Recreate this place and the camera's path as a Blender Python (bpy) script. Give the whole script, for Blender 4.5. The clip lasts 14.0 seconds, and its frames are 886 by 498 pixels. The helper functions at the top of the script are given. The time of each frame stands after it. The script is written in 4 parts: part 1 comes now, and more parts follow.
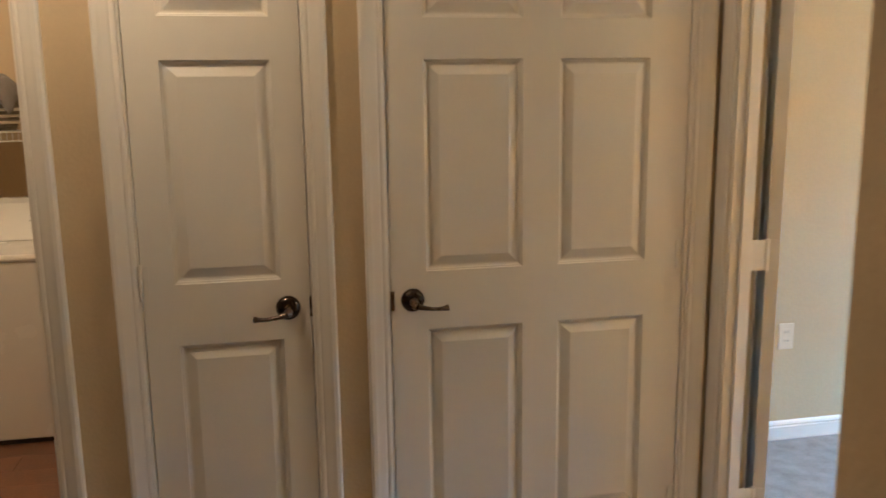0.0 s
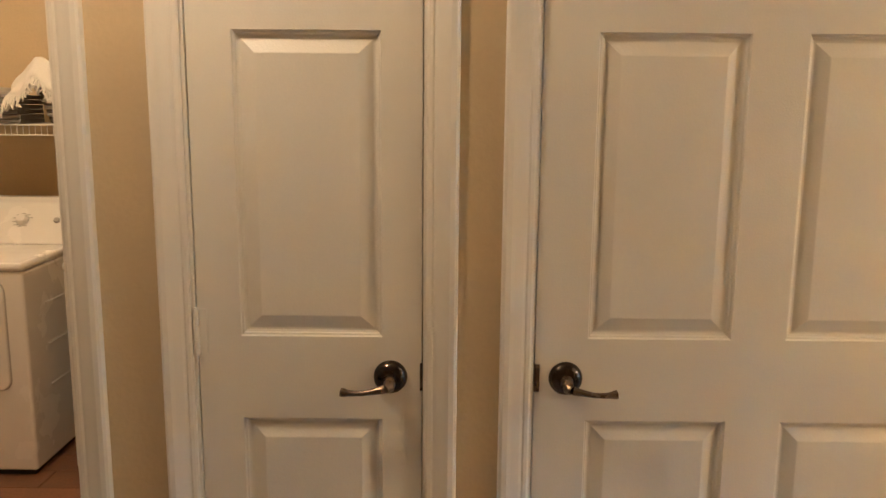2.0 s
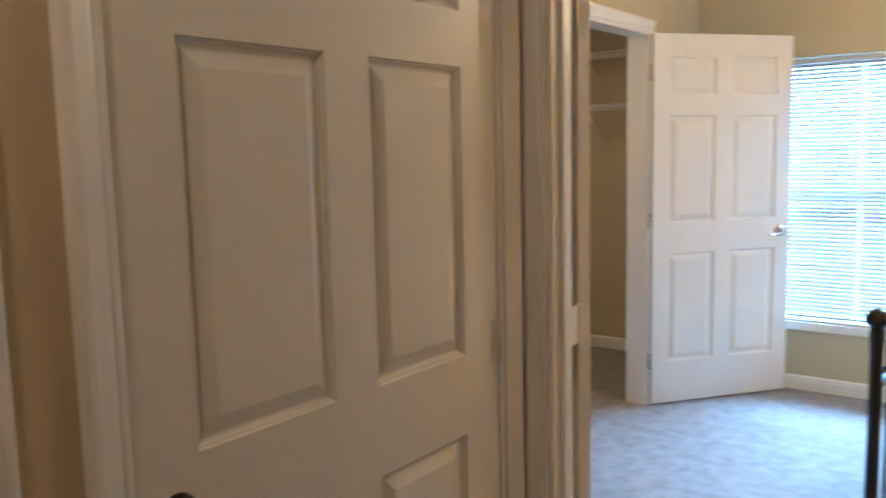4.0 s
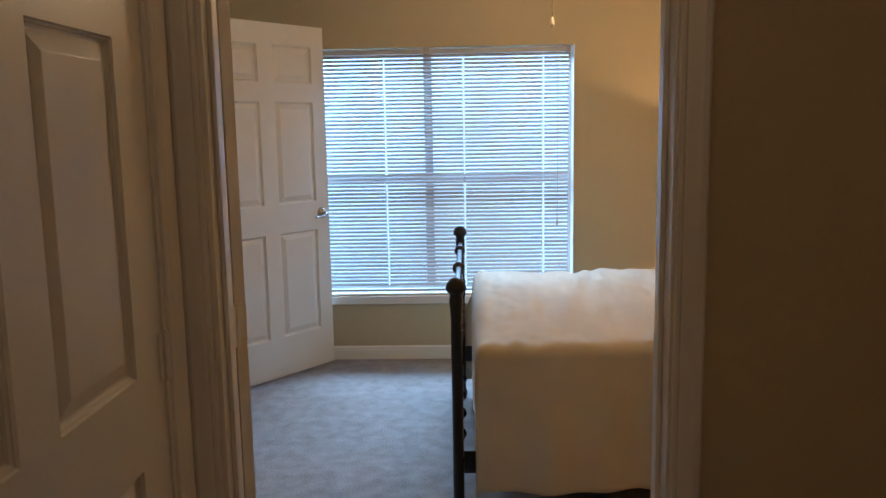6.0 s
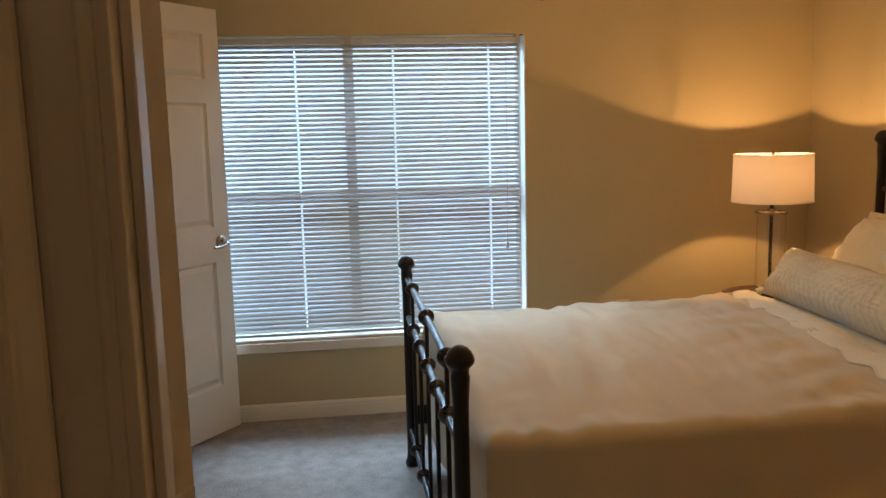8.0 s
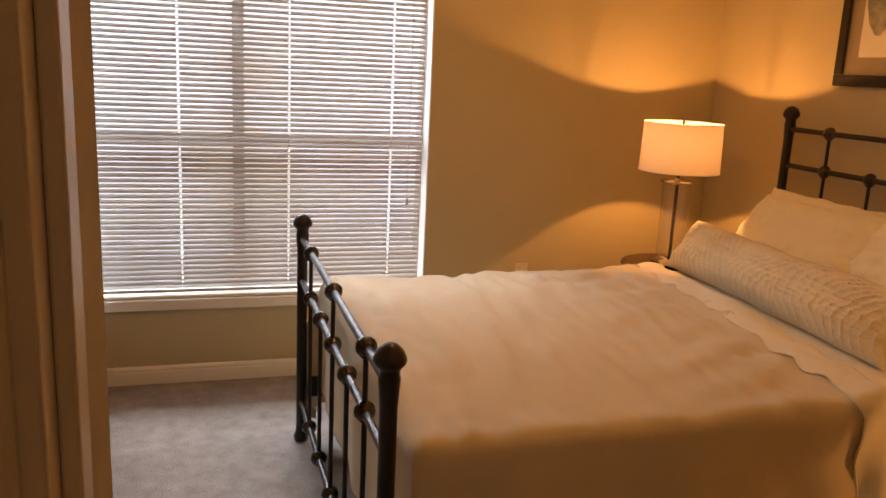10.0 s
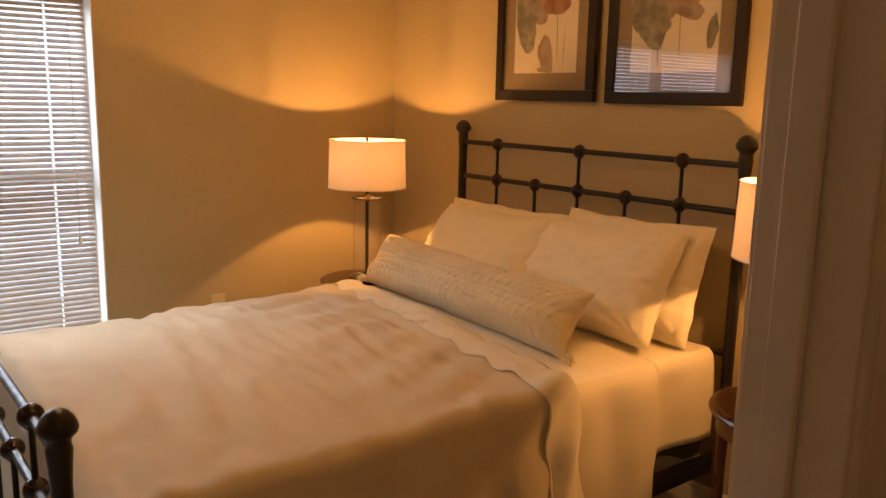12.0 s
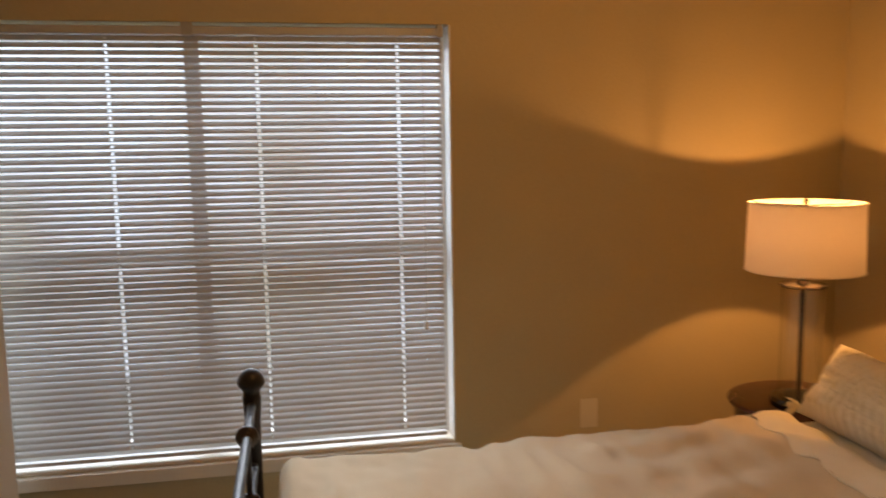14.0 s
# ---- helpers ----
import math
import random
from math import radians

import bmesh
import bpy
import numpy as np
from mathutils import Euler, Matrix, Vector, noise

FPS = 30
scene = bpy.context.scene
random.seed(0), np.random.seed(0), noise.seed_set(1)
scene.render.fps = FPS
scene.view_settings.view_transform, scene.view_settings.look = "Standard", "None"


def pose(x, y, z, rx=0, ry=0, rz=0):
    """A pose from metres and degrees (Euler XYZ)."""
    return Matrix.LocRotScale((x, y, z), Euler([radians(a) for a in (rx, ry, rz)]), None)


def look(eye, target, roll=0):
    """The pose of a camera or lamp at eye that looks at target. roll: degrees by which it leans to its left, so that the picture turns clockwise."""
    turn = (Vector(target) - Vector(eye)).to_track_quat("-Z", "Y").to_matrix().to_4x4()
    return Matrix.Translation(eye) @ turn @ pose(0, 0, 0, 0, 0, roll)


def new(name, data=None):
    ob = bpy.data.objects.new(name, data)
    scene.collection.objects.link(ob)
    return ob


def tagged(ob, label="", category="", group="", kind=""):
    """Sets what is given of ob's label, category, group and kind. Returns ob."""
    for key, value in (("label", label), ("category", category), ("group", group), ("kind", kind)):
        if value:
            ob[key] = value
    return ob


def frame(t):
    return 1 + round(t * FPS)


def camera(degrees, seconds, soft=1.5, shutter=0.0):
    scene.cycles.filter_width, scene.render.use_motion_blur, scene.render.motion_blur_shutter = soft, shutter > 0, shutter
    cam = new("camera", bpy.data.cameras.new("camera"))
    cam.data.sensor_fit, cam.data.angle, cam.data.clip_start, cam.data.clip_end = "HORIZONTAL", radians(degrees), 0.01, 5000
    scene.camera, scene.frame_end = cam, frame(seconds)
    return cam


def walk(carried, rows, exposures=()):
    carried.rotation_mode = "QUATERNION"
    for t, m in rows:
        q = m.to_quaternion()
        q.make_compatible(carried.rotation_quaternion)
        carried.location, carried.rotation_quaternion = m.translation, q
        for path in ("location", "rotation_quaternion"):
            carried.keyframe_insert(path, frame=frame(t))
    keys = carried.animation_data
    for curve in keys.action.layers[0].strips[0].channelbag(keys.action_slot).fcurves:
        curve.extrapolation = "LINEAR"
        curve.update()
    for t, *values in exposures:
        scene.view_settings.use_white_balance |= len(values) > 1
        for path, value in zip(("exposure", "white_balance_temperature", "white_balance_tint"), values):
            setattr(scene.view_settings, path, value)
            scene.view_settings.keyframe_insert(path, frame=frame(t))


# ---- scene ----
cam = camera(56.9, 14.0, soft=1.5, shutter=0.3)
PATH = [
    (0, (-1.27, -2.202, 1.494), (-0.888, -0.272, 1.133), -0.8),
    (0.5, (-1.271, -2.006, 1.477), (-1.038, -0.054, 1.11), -0.6),
    (1, (-1.262, -1.819, 1.483), (-1.076, 0.143, 1.146), -1.4),
    (1.5, (-1.182, -1.643, 1.468), (-1.154, 0.328, 1.13), 0.6),
    (2, (-1.163, -1.535, 1.465), (-1.165, 0.435, 1.12), 0.5),
    (2.5, (-1.315, -1.412, 1.433), (-1.007, 0.535, 1.093), -0.3),
    (3, (-1.453, -1.322, 1.431), (-0.756, 0.515, 1.057), 0.4),
    (3.5, (-1.518, -1.125, 1.424), (-0.351, 0.472, 1.124), -1.0),
    (4, (-1.56, -0.952, 1.436), (0.023, 0.246, 1.199), -1.3),
    (4.2, (-1.574, -0.879, 1.438), (0.152, 0.105, 1.203), -1.6),
    (6.3, (-1.582, -0.538, 1.446), (0.397, -0.505, 1.159), -0.8),
    (6.5, (-1.493, -0.507, 1.44), (0.488, -0.493, 1.165), -0.7),
    (7, (-1.232, -0.418, 1.448), (0.753, -0.48, 1.206), -0.6),
    (7.2, (-1.117, -0.372, 1.436), (0.863, -0.507, 1.188), -1.0),
    (9.3, (-0.35, -0.168, 1.466), (1.573, -0.565, 1.087), 0.4),
    (9.5, (-0.347, -0.157, 1.506), (1.547, -0.63, 1.074), 1.6),
    (10, (-0.382, -0.142, 1.497), (1.485, -0.715, 1.064), 2.7),
    (10.5, (-0.379, -0.15, 1.501), (1.461, -0.823, 1.101), 2.6),
    (11, (-0.364, -0.167, 1.498), (1.395, -1.041, 1.118), 2.5),
    (11.5, (-0.357, -0.195, 1.506), (1.286, -1.275, 1.139), 2.0),
    (12, (-0.341, -0.213, 1.503), (1.214, -1.417, 1.139), 1.2),
    (12.5, (-0.247, -0.238, 1.496), (1.327, -1.411, 1.114), 0.3),
    (13, (0.005, -0.399, 1.487), (1.706, -1.394, 1.147), 0.2),
    (13.5, (0.289, -0.541, 1.506), (2.126, -1.259, 1.177), 0.2),
    (14, (0.552, -0.653, 1.512), (2.503, -1.01, 1.253), -0.9),
]
walk(cam, [(t, look(eye, target, roll)) for t, eye, target, roll in PATH],
     exposures=[(0.0, 0.85, 5150, 5), (0.5, 1.2, 5050, 5), (1.5, 1.3, 5250, 6), (3.0, 1.15, 5600, 8), (4.2, 0.35, 4900, 8), (6.3, -1.05, 6100, 15),
                (7.2, -1.35, 7000, 16), (9.3, -1.25, 9700, 29), (9.9, -1.22, 12000, 40), (10.7, -1.35, 12800, 43), (11.5, -1.2, 12800, 42),
                (12.2, -1.18, 10600, 34), (13.0, -1.25, 10300, 32), (13.5, -1.42, 10500, 32), (14.0, -1.85, 11000, 34)])

# ---- world and light ----
SUN_EL, SUN_AZ = radians(50), radians(200)
world = bpy.data.worlds.new("world")
scene.world = world
world.use_nodes = True
wn = world.node_tree.nodes
sky = wn.new("ShaderNodeTexSky")
sky.sky_type, sky.sun_disc = 'NISHITA', False
sky.sun_elevation, sky.sun_rotation = SUN_EL, SUN_AZ
wn["Background"].inputs["Strength"].default_value = 0.10
world.node_tree.links.new(sky.outputs[0], wn["Background"].inputs["Color"])


def lamp(name, kind, m, power, color, size=0.05):
    d = bpy.data.lights.new(name, kind)
    d.energy, d.color = power, color
    if kind == 'AREA':
        d.shape, d.size = 'DISK', size
    elif kind == 'SUN':
        d.angle = radians(size)
    else:
        d.shadow_soft_size = size
    ob = new(name, d)
    ob.matrix_world = m
    return ob


WARM = (1.0, 0.59, 0.25)
HALL_LIGHT = (-1.82, -0.50, 2.36)
CLOSET_LIGHT = (2.2, 1.75, 2.36)
LAUNDRY_LIGHT = (-2.75, 1.05, 2.36)
LAMP_FAR, LAMP_NEAR = (2.955, -2.30), (0.868, -2.452)
FAN = (1.93, -0.965)
lamp("sun_light", 'SUN', look((0, 0, 10), (math.sin(SUN_AZ), math.cos(SUN_AZ), 10 - 1.19)), 2.5, (1, 0.95, 0.87), 0.5)
lamp("hall_light", 'POINT', pose(HALL_LIGHT[0], HALL_LIGHT[1], HALL_LIGHT[2] - 0.04), 10.5, (1.0, 0.66, 0.36), 0.06)
lamp("laundry_light", 'POINT', pose(LAUNDRY_LIGHT[0], LAUNDRY_LIGHT[1], LAUNDRY_LIGHT[2] - 0.04), 14.5, (1.0, 0.67, 0.36), 0.06)
lamp("closet_light", 'AREA', pose(CLOSET_LIGHT[0], CLOSET_LIGHT[1], CLOSET_LIGHT[2] - 0.09), 7.5, (1.0, 0.66, 0.36), 0.25)
for lx, ly in (LAMP_FAR, LAMP_NEAR):
    lamp("bulb_light", 'POINT', pose(lx, ly, 1.222 if lx > 2 else 1.207), 36, WARM, 0.010)
lamp("fan_light", 'POINT', pose(FAN[0], FAN[1], 2.19), 37, (1.0, 0.67, 0.32), 0.055)
# daylight of the high sky outside the window
dayl = bpy.data.lights.new("sky_daylight", 'AREA')
dayl.shape, dayl.size, dayl.size_y, dayl.energy, dayl.color = 'RECTANGLE', 3.4, 1.6, 1350, (0.38, 0.66, 1.0)
new("sky_daylight", dayl).matrix_world = look((5.9, -0.33, 3.05), (3.3, -0.33, 1.1))


# ---- materials ----
def material(name, color, rough=0.6, metal=0.0, vary=0.06, scale=6.0, bump=0.05, bump_scale=120.0, spec=0.5, object_random=0.0):
    m = bpy.data.materials.new(name)
    m.use_nodes = True
    nt = m.node_tree
    n, l = nt.nodes, nt.links
    p = n["Principled BSDF"]
    p.inputs["Roughness"].default_value = rough
    p.inputs["Metallic"].default_value = metal
    p.inputs["Specular IOR Level"].default_value = spec
    tc = n.new("ShaderNodeTexCoord")
    big = n.new("ShaderNodeTexNoise")
    big.inputs["Scale"].default_value, big.inputs["Detail"].default_value = scale, 5
    l.new(tc.outputs["Object"], big.inputs["Vector"])
    fine = n.new("ShaderNodeTexNoise")
    fine.inputs["Scale"].default_value, fine.inputs["Detail"].default_value = bump_scale, 3
    l.new(tc.outputs["Object"], fine.inputs["Vector"])
    add = n.new("ShaderNodeMix")
    add.data_type = 'FLOAT'
    add.inputs[0].default_value = 0.4
    l.new(big.outputs["Fac"], add.inputs[2])
    l.new(fine.outputs["Fac"], add.inputs[3])
    ramp = n.new("ShaderNodeMapRange")
    ramp.inputs[1].default_value, ramp.inputs[2].default_value = 0.3, 0.7
    ramp.inputs[3].default_value, ramp.inputs[4].default_value = 1 - vary, 1 + vary
    l.new(add.outputs[0], ramp.inputs[0])
    hsv = n.new("ShaderNodeHueSaturation")
    hsv.inputs["Color"].default_value = (*color, 1)
    l.new(ramp.outputs[0], hsv.inputs["Value"])
    l.new(hsv.outputs[0], p.inputs["Base Color"])
    rr = n.new("ShaderNodeMapRange")
    rr.inputs[1].default_value, rr.inputs[2].default_value = 0.3, 0.7
    rr.inputs[3].default_value, rr.inputs[4].default_value = max(0.02, rough - 0.06), min(1, rough + 0.08)
    l.new(big.outputs["Fac"], rr.inputs[0])
    l.new(rr.outputs[0], p.inputs["Roughness"])
    if bump:
        b = n.new("ShaderNodeBump")
        b.inputs["Strength"].default_value, b.inputs["Distance"].default_value = bump, 0.004
        l.new(fine.outputs["Fac"], b.inputs["Height"])
        l.new(b.outputs[0], p.inputs["Normal"])
    if object_random:
        info = n.new("ShaderNodeObjectInfo")
        mr = n.new("ShaderNodeMapRange")
        mr.inputs[3].default_value, mr.inputs[4].default_value = 1 - object_random, 1 + object_random
        mul = n.new("ShaderNodeMath")
        mul.operation = 'MULTIPLY'
        l.new(info.outputs["Random"], mr.inputs[0])
        l.new(mr.outputs[0], mul.inputs[0])
        l.new(ramp.outputs[0], mul.inputs[1])
        l.new(mul.outputs[0], hsv.inputs["Value"])
    return m


def emitter(name, color, strength):
    m = bpy.data.materials.new(name)
    m.use_nodes = True
    p = m.node_tree.nodes["Principled BSDF"]
    p.inputs["Base Color"].default_value = (*color, 1)
    p.inputs["Emission Color"].default_value = (*color, 1)
    p.inputs["Emission Strength"].default_value = strength
    return m


def clear_glass(name, tint=(1, 1, 1), f0=0.045):
    """Clear in the middle, with gloss that grows towards grazing angles."""
    m = bpy.data.materials.new(name)
    m.use_nodes = True
    n, l = m.node_tree.nodes, m.node_tree.links
    n.remove(n["Principled BSDF"])
    tr, gl, mx, lw, pw, ma = (n.new(k) for k in ("ShaderNodeBsdfTransparent", "ShaderNodeBsdfGlossy", "ShaderNodeMixShader", "ShaderNodeLayerWeight", "ShaderNodeMath", "ShaderNodeMath"))
    tr.inputs[0].default_value = (*tint, 1)
    gl.inputs["Roughness"].default_value = 0.0
    lw.inputs["Blend"].default_value = 0.5
    pw.operation, ma.operation = 'POWER', 'MULTIPLY_ADD'
    pw.inputs[1].default_value = 5.0
    ma.inputs[1].default_value, ma.inputs[2].default_value = 1 - f0, f0
    l.new(lw.outputs["Facing"], pw.inputs[0])
    l.new(pw.outputs[0], ma.inputs[0])
    l.new(ma.outputs[0], mx.inputs[0])
    l.new(tr.outputs[0], mx.inputs[1])
    l.new(gl.outputs[0], mx.inputs[2])
    l.new(mx.outputs[0], n["Material Output"].inputs["Surface"])
    return m


def fabric(name, color, rib=0.0, rib_scale=300.0, rough=0.9, vary=0.07, weave=220.0, bump=0.25, sheen=0.3, rib_axis='DIAGONAL'):
    m = material(name, color, rough, 0, vary, 5.0, bump, weave, 0.2)
    n, l = m.node_tree.nodes, m.node_tree.links
    p = n["Principled BSDF"]
    p.inputs["Sheen Weight"].default_value = sheen
    if rib:
        tc = n.new("ShaderNodeTexCoord")
        w = n.new("ShaderNodeTexWave")
        w.bands_direction = rib_axis
        w.inputs["Scale"].default_value, w.inputs["Distortion"].default_value = rib_scale, 0.6
        l.new(tc.outputs["Object"], w.inputs["Vector"])
        b = n.new("ShaderNodeBump")
        b.inputs["Strength"].default_value, b.inputs["Distance"].default_value = rib, 0.003
        l.new(w.outputs["Fac"], b.inputs["Height"])
        old = p.inputs["Normal"].links[0].from_node
        l.new(old.outputs[0], b.inputs["Normal"])
        l.new(b.outputs[0], p.inputs["Normal"])
    return m


def translucent(m, amount, color):
    n, l = m.node_tree.nodes, m.node_tree.links
    t, mx = n.new("ShaderNodeBsdfTranslucent"), n.new("ShaderNodeMixShader")
    t.inputs[0].default_value = (*color, 1)
    mx.inputs[0].default_value = amount
    l.new(n["Principled BSDF"].outputs[0], mx.inputs[1])
    l.new(t.outputs[0], mx.inputs[2])
    l.new(mx.outputs[0], n["Material Output"].inputs["Surface"])
    return m


M_WALL_HALL = material("hall_wall_paint", (0.55, 0.43, 0.265), 0.62, vary=0.05, scale=3, bump=0.22, bump_scale=90)
M_WALL_BED = material("bedroom_wall_paint", (0.51, 0.42, 0.26), 0.62, vary=0.05, scale=3, bump=0.22, bump_scale=90)
M_CEIL = material("ceiling_paint", (0.84, 0.81, 0.75), 0.85, vary=0.03, scale=4, bump=0.4, bump_scale=60)
M_DOOR = material("door_paint", (0.73, 0.685, 0.60), 0.36, vary=0.03, scale=5, bump=0.10, bump_scale=260)
M_TRIM = material("trim_paint", (0.76, 0.715, 0.63), 0.34, vary=0.02, scale=7, bump=0.02, bump_scale=180)
M_CARPET = material("carpet_pile", (0.30, 0.265, 0.24), 0.98, vary=0.30, scale=13, bump=1.0, bump_scale=130, spec=0.1)
M_BRONZE = material("oil_rubbed_bronze", (0.060, 0.046, 0.037), 0.13, 0.9, 0.2, 20, 0.03, 200)
M_LEVER = material("worn_bronze_lever", (0.20, 0.15, 0.11), 0.26, 0.9, 0.15, 30, 0.03, 200)
M_NICKEL = material("satin_nickel", (0.50, 0.47, 0.43), 0.25, 1.0, 0.08, 30, 0.02, 200)
M_IRON = material("black_bed_metal", (0.012, 0.010, 0.009), 0.33, 0.0, 0.15, 25, 0.015, 160, 0.4)
M_KNOT = material("brown_cast_metal", (0.020, 0.013, 0.009), 0.28, 0.1, 0.2, 40, 0.03, 120, 0.45)
M_SPREAD = fabric("ribbed_bedspread", (0.62, 0.525, 0.365), rib=0.30, rib_scale=150, vary=0.06, weave=260, bump=0.25, sheen=0.12)
M_SHEET = fabric("cotton_sheet", (0.74, 0.68, 0.53), vary=0.03, weave=420, bump=0.08, sheen=0.1, rough=0.85)
M_PILLOW = fabric("cotton_pillowcase", (0.86, 0.80, 0.63), vary=0.03, weave=400, bump=0.08, sheen=0.1, rough=0.85)
M_TUFT = fabric("tufted_cotton", (0.73, 0.64, 0.455), vary=0.12, weave=170, bump=0.6, sheen=0.3)
M_DARKCLOTH = fabric("black_box_cover", (0.018, 0.015, 0.013), vary=0.1, bump=0.2)
M_WOOD = material("dark_cherry_wood", (0.095, 0.036, 0.020), 0.30, 0, 0.30, 9, 0.05, 140)
M_PFRAME = material("black_picture_frame", (0.016, 0.010, 0.007), 0.42, 0, 0.2, 20, 0.05, 200, 0.3)
M_MAT = material("taupe_mat_board", (0.27, 0.205, 0.145), 0.9, 0, 0.04, 8, 0.05, 400)
M_PAPER = material("watercolour_paper", (0.80, 0.74, 0.64), 0.9, 0, 0.08, 9, 0.15, 250)
def watercolour(name, color):
    """Pigment that pools and thins out into the paper's colour."""
    m = material(name, color, 0.9, 0, 0.2, 14, 0.05, 60)
    n, l = m.node_tree.nodes, m.node_tree.links
    p = n["Principled BSDF"]
    src = p.inputs["Base Color"].links[0].from_socket
    tc, nz, mr, mx = (n.new(k) for k in ("ShaderNodeTexCoord", "ShaderNodeTexNoise", "ShaderNodeMapRange", "ShaderNodeMix"))
    mx.data_type = 'RGBA'
    nz.inputs["Scale"].default_value, nz.inputs["Detail"].default_value, nz.inputs["Distortion"].default_value = 16, 4, 0.8
    mr.inputs[1].default_value, mr.inputs[2].default_value, mr.inputs[3].default_value, mr.inputs[4].default_value = 0.36, 0.74, 0.0, 0.62
    mx.inputs[7].default_value = (0.66, 0.56, 0.45, 1)
    l.new(tc.outputs["Object"], nz.inputs["Vector"])
    l.new(nz.outputs["Fac"], mr.inputs[0])
    l.new(mr.outputs[0], mx.inputs[0])
    l.new(src, mx.inputs[6])
    l.new(mx.outputs[2], p.inputs["Base Color"])
    return m


M_ART = {k: watercolour("watercolour_" + k, v) for k, v in
         dict(rust=(0.28, 0.09, 0.04), rose=(0.42, 0.21, 0.12), sage=(0.11, 0.14, 0.12), mauve=(0.27, 0.19, 0.16), stem=(0.14, 0.07, 0.05)).items()}
M_SLAT = translucent(material("vinyl_blind_slat", (0.52, 0.515, 0.50), 0.42, vary=0.03, scale=8, bump=0), 0.02, (0.72, 0.76, 0.80))
M_VINYL = material("white_vinyl", (0.80, 0.80, 0.78), 0.4, vary=0.03, scale=8, bump=0.02)
M_CORD = material("blind_cord", (0.74, 0.73, 0.69), 0.8, vary=0.05, scale=60, bump=0)
M_PLATE = material("almond_plastic", (0.66, 0.59, 0.46), 0.35, vary=0.02, bump=0)
M_SLOT = material("dark_slot", (0.02, 0.018, 0.015), 0.6, vary=0.1, bump=0)
M_SHADE = translucent(fabric("linen_lampshade", (0.80, 0.72, 0.62), vary=0.05, weave=300, bump=0.12), 0.062, (0.86, 0.70, 0.60))
M_BULB = emitter("glowing_bulb", (1.0, 0.66, 0.34), 14)
M_DIFF = emitter("glowing_diffuser", (1.0, 0.74, 0.46), 2.5)
M_GLASS = clear_glass("clear_glass")
M_PGLASS = clear_glass("picture_glass", f0=0.13)
M_WHITE = material("white_enamel", (0.78, 0.76, 0.72), 0.22, vary=0.02, scale=5, bump=0.0)
M_GREYPL = material("grey_plastic", (0.42, 0.40, 0.37), 0.35, vary=0.05, bump=0)
M_WIRE = material("white_coated_wire", (0.76, 0.74, 0.68), 0.4, vary=0.03, bump=0)
M_BASKET = material("grey_woven_basket", (0.22, 0.19, 0.16), 0.9, 0, 0.35, 60, 0.6, 90)
M_TOWELW = fabric("white_terry", (0.72, 0.68, 0.61), vary=0.06, weave=140, bump=0.8)
M_TOWELG = fabric("grey_terry", (0.20, 0.18, 0.17), vary=0.1, weave=140, bump=0.8)
M_PLANK = material("brown_wood_plank", (0.20, 0.095, 0.05), 0.40, 0, 0.30, 12, 0.1, 90, object_random=0.18)


# ---- building helpers ----
def link(name, bm, mat, smooth=False, bevel=0.0):
    bmesh.ops.recalc_face_normals(bm, faces=bm.faces)
    me = bpy.data.meshes.new(name)
    bm.to_mesh(me)
    bm.free()
    me.materials.append(mat)
    if smooth:
        for f in me.polygons:
            f.use_smooth = True
        me.set_sharp_from_angle(angle=radians(40))
    ob = new(name, me)
    if bevel:
        md = ob.modifiers.new("bevel", 'BEVEL')
        md.width, md.segments, md.limit_method = bevel, 2, 'ANGLE'
    return ob


def part(name, bm, mat, parent, label="", smooth=False, bevel=0.0):
    ob = link(name, bm, mat, smooth, bevel)
    ob.parent = parent
    if label:
        ob["label"] = label
    return ob


def thing(name, m, label, category, group="", kind=""):
    ob = new(name)
    ob.empty_display_size = 0.1
    ob.matrix_world = m
    return tagged(ob, label, category, group, kind)


def box(bm, a, b):
    """A box from corner a to corner b."""
    v = [bm.verts.new((x, y, z)) for z in (a[2], b[2]) for y in (a[1], b[1]) for x in (a[0], b[0])]
    for f in ((0, 2, 3, 1), (4, 5, 7, 6), (0, 1, 5, 4), (2, 6, 7, 3), (0, 4, 6, 2), (1, 3, 7, 5)):
        bm.faces.new([v[i] for i in f])
    return bm


def boxes(*pairs):
    bm = bmesh.new()
    for a, b in pairs:
        box(bm, a, b)
    return bm


def lathe(profile, n=24, bm=None, m=Matrix.Identity(4)):
    """A turned body round z from (radius, height) pairs."""
    bm = bm or bmesh.new()
    rings = []
    for r, z in profile:
        if r < 1e-5:
            rings.append([bm.verts.new(m @ Vector((0, 0, z)))])
        else:
            rings.append([bm.verts.new(m @ Vector((r * math.cos(2 * math.pi * i / n), r * math.sin(2 * math.pi * i / n), z))) for i in range(n)])
    for p, q in zip(rings, rings[1:]):
        for i in range(n):
            j = (i + 1) % n
            vs = [p[i % len(p)], p[j % len(p)], q[j % len(q)], q[i % len(q)]]
            vs = list(dict.fromkeys(vs))
            if len(vs) > 2:
                bm.faces.new(vs)
    return bm


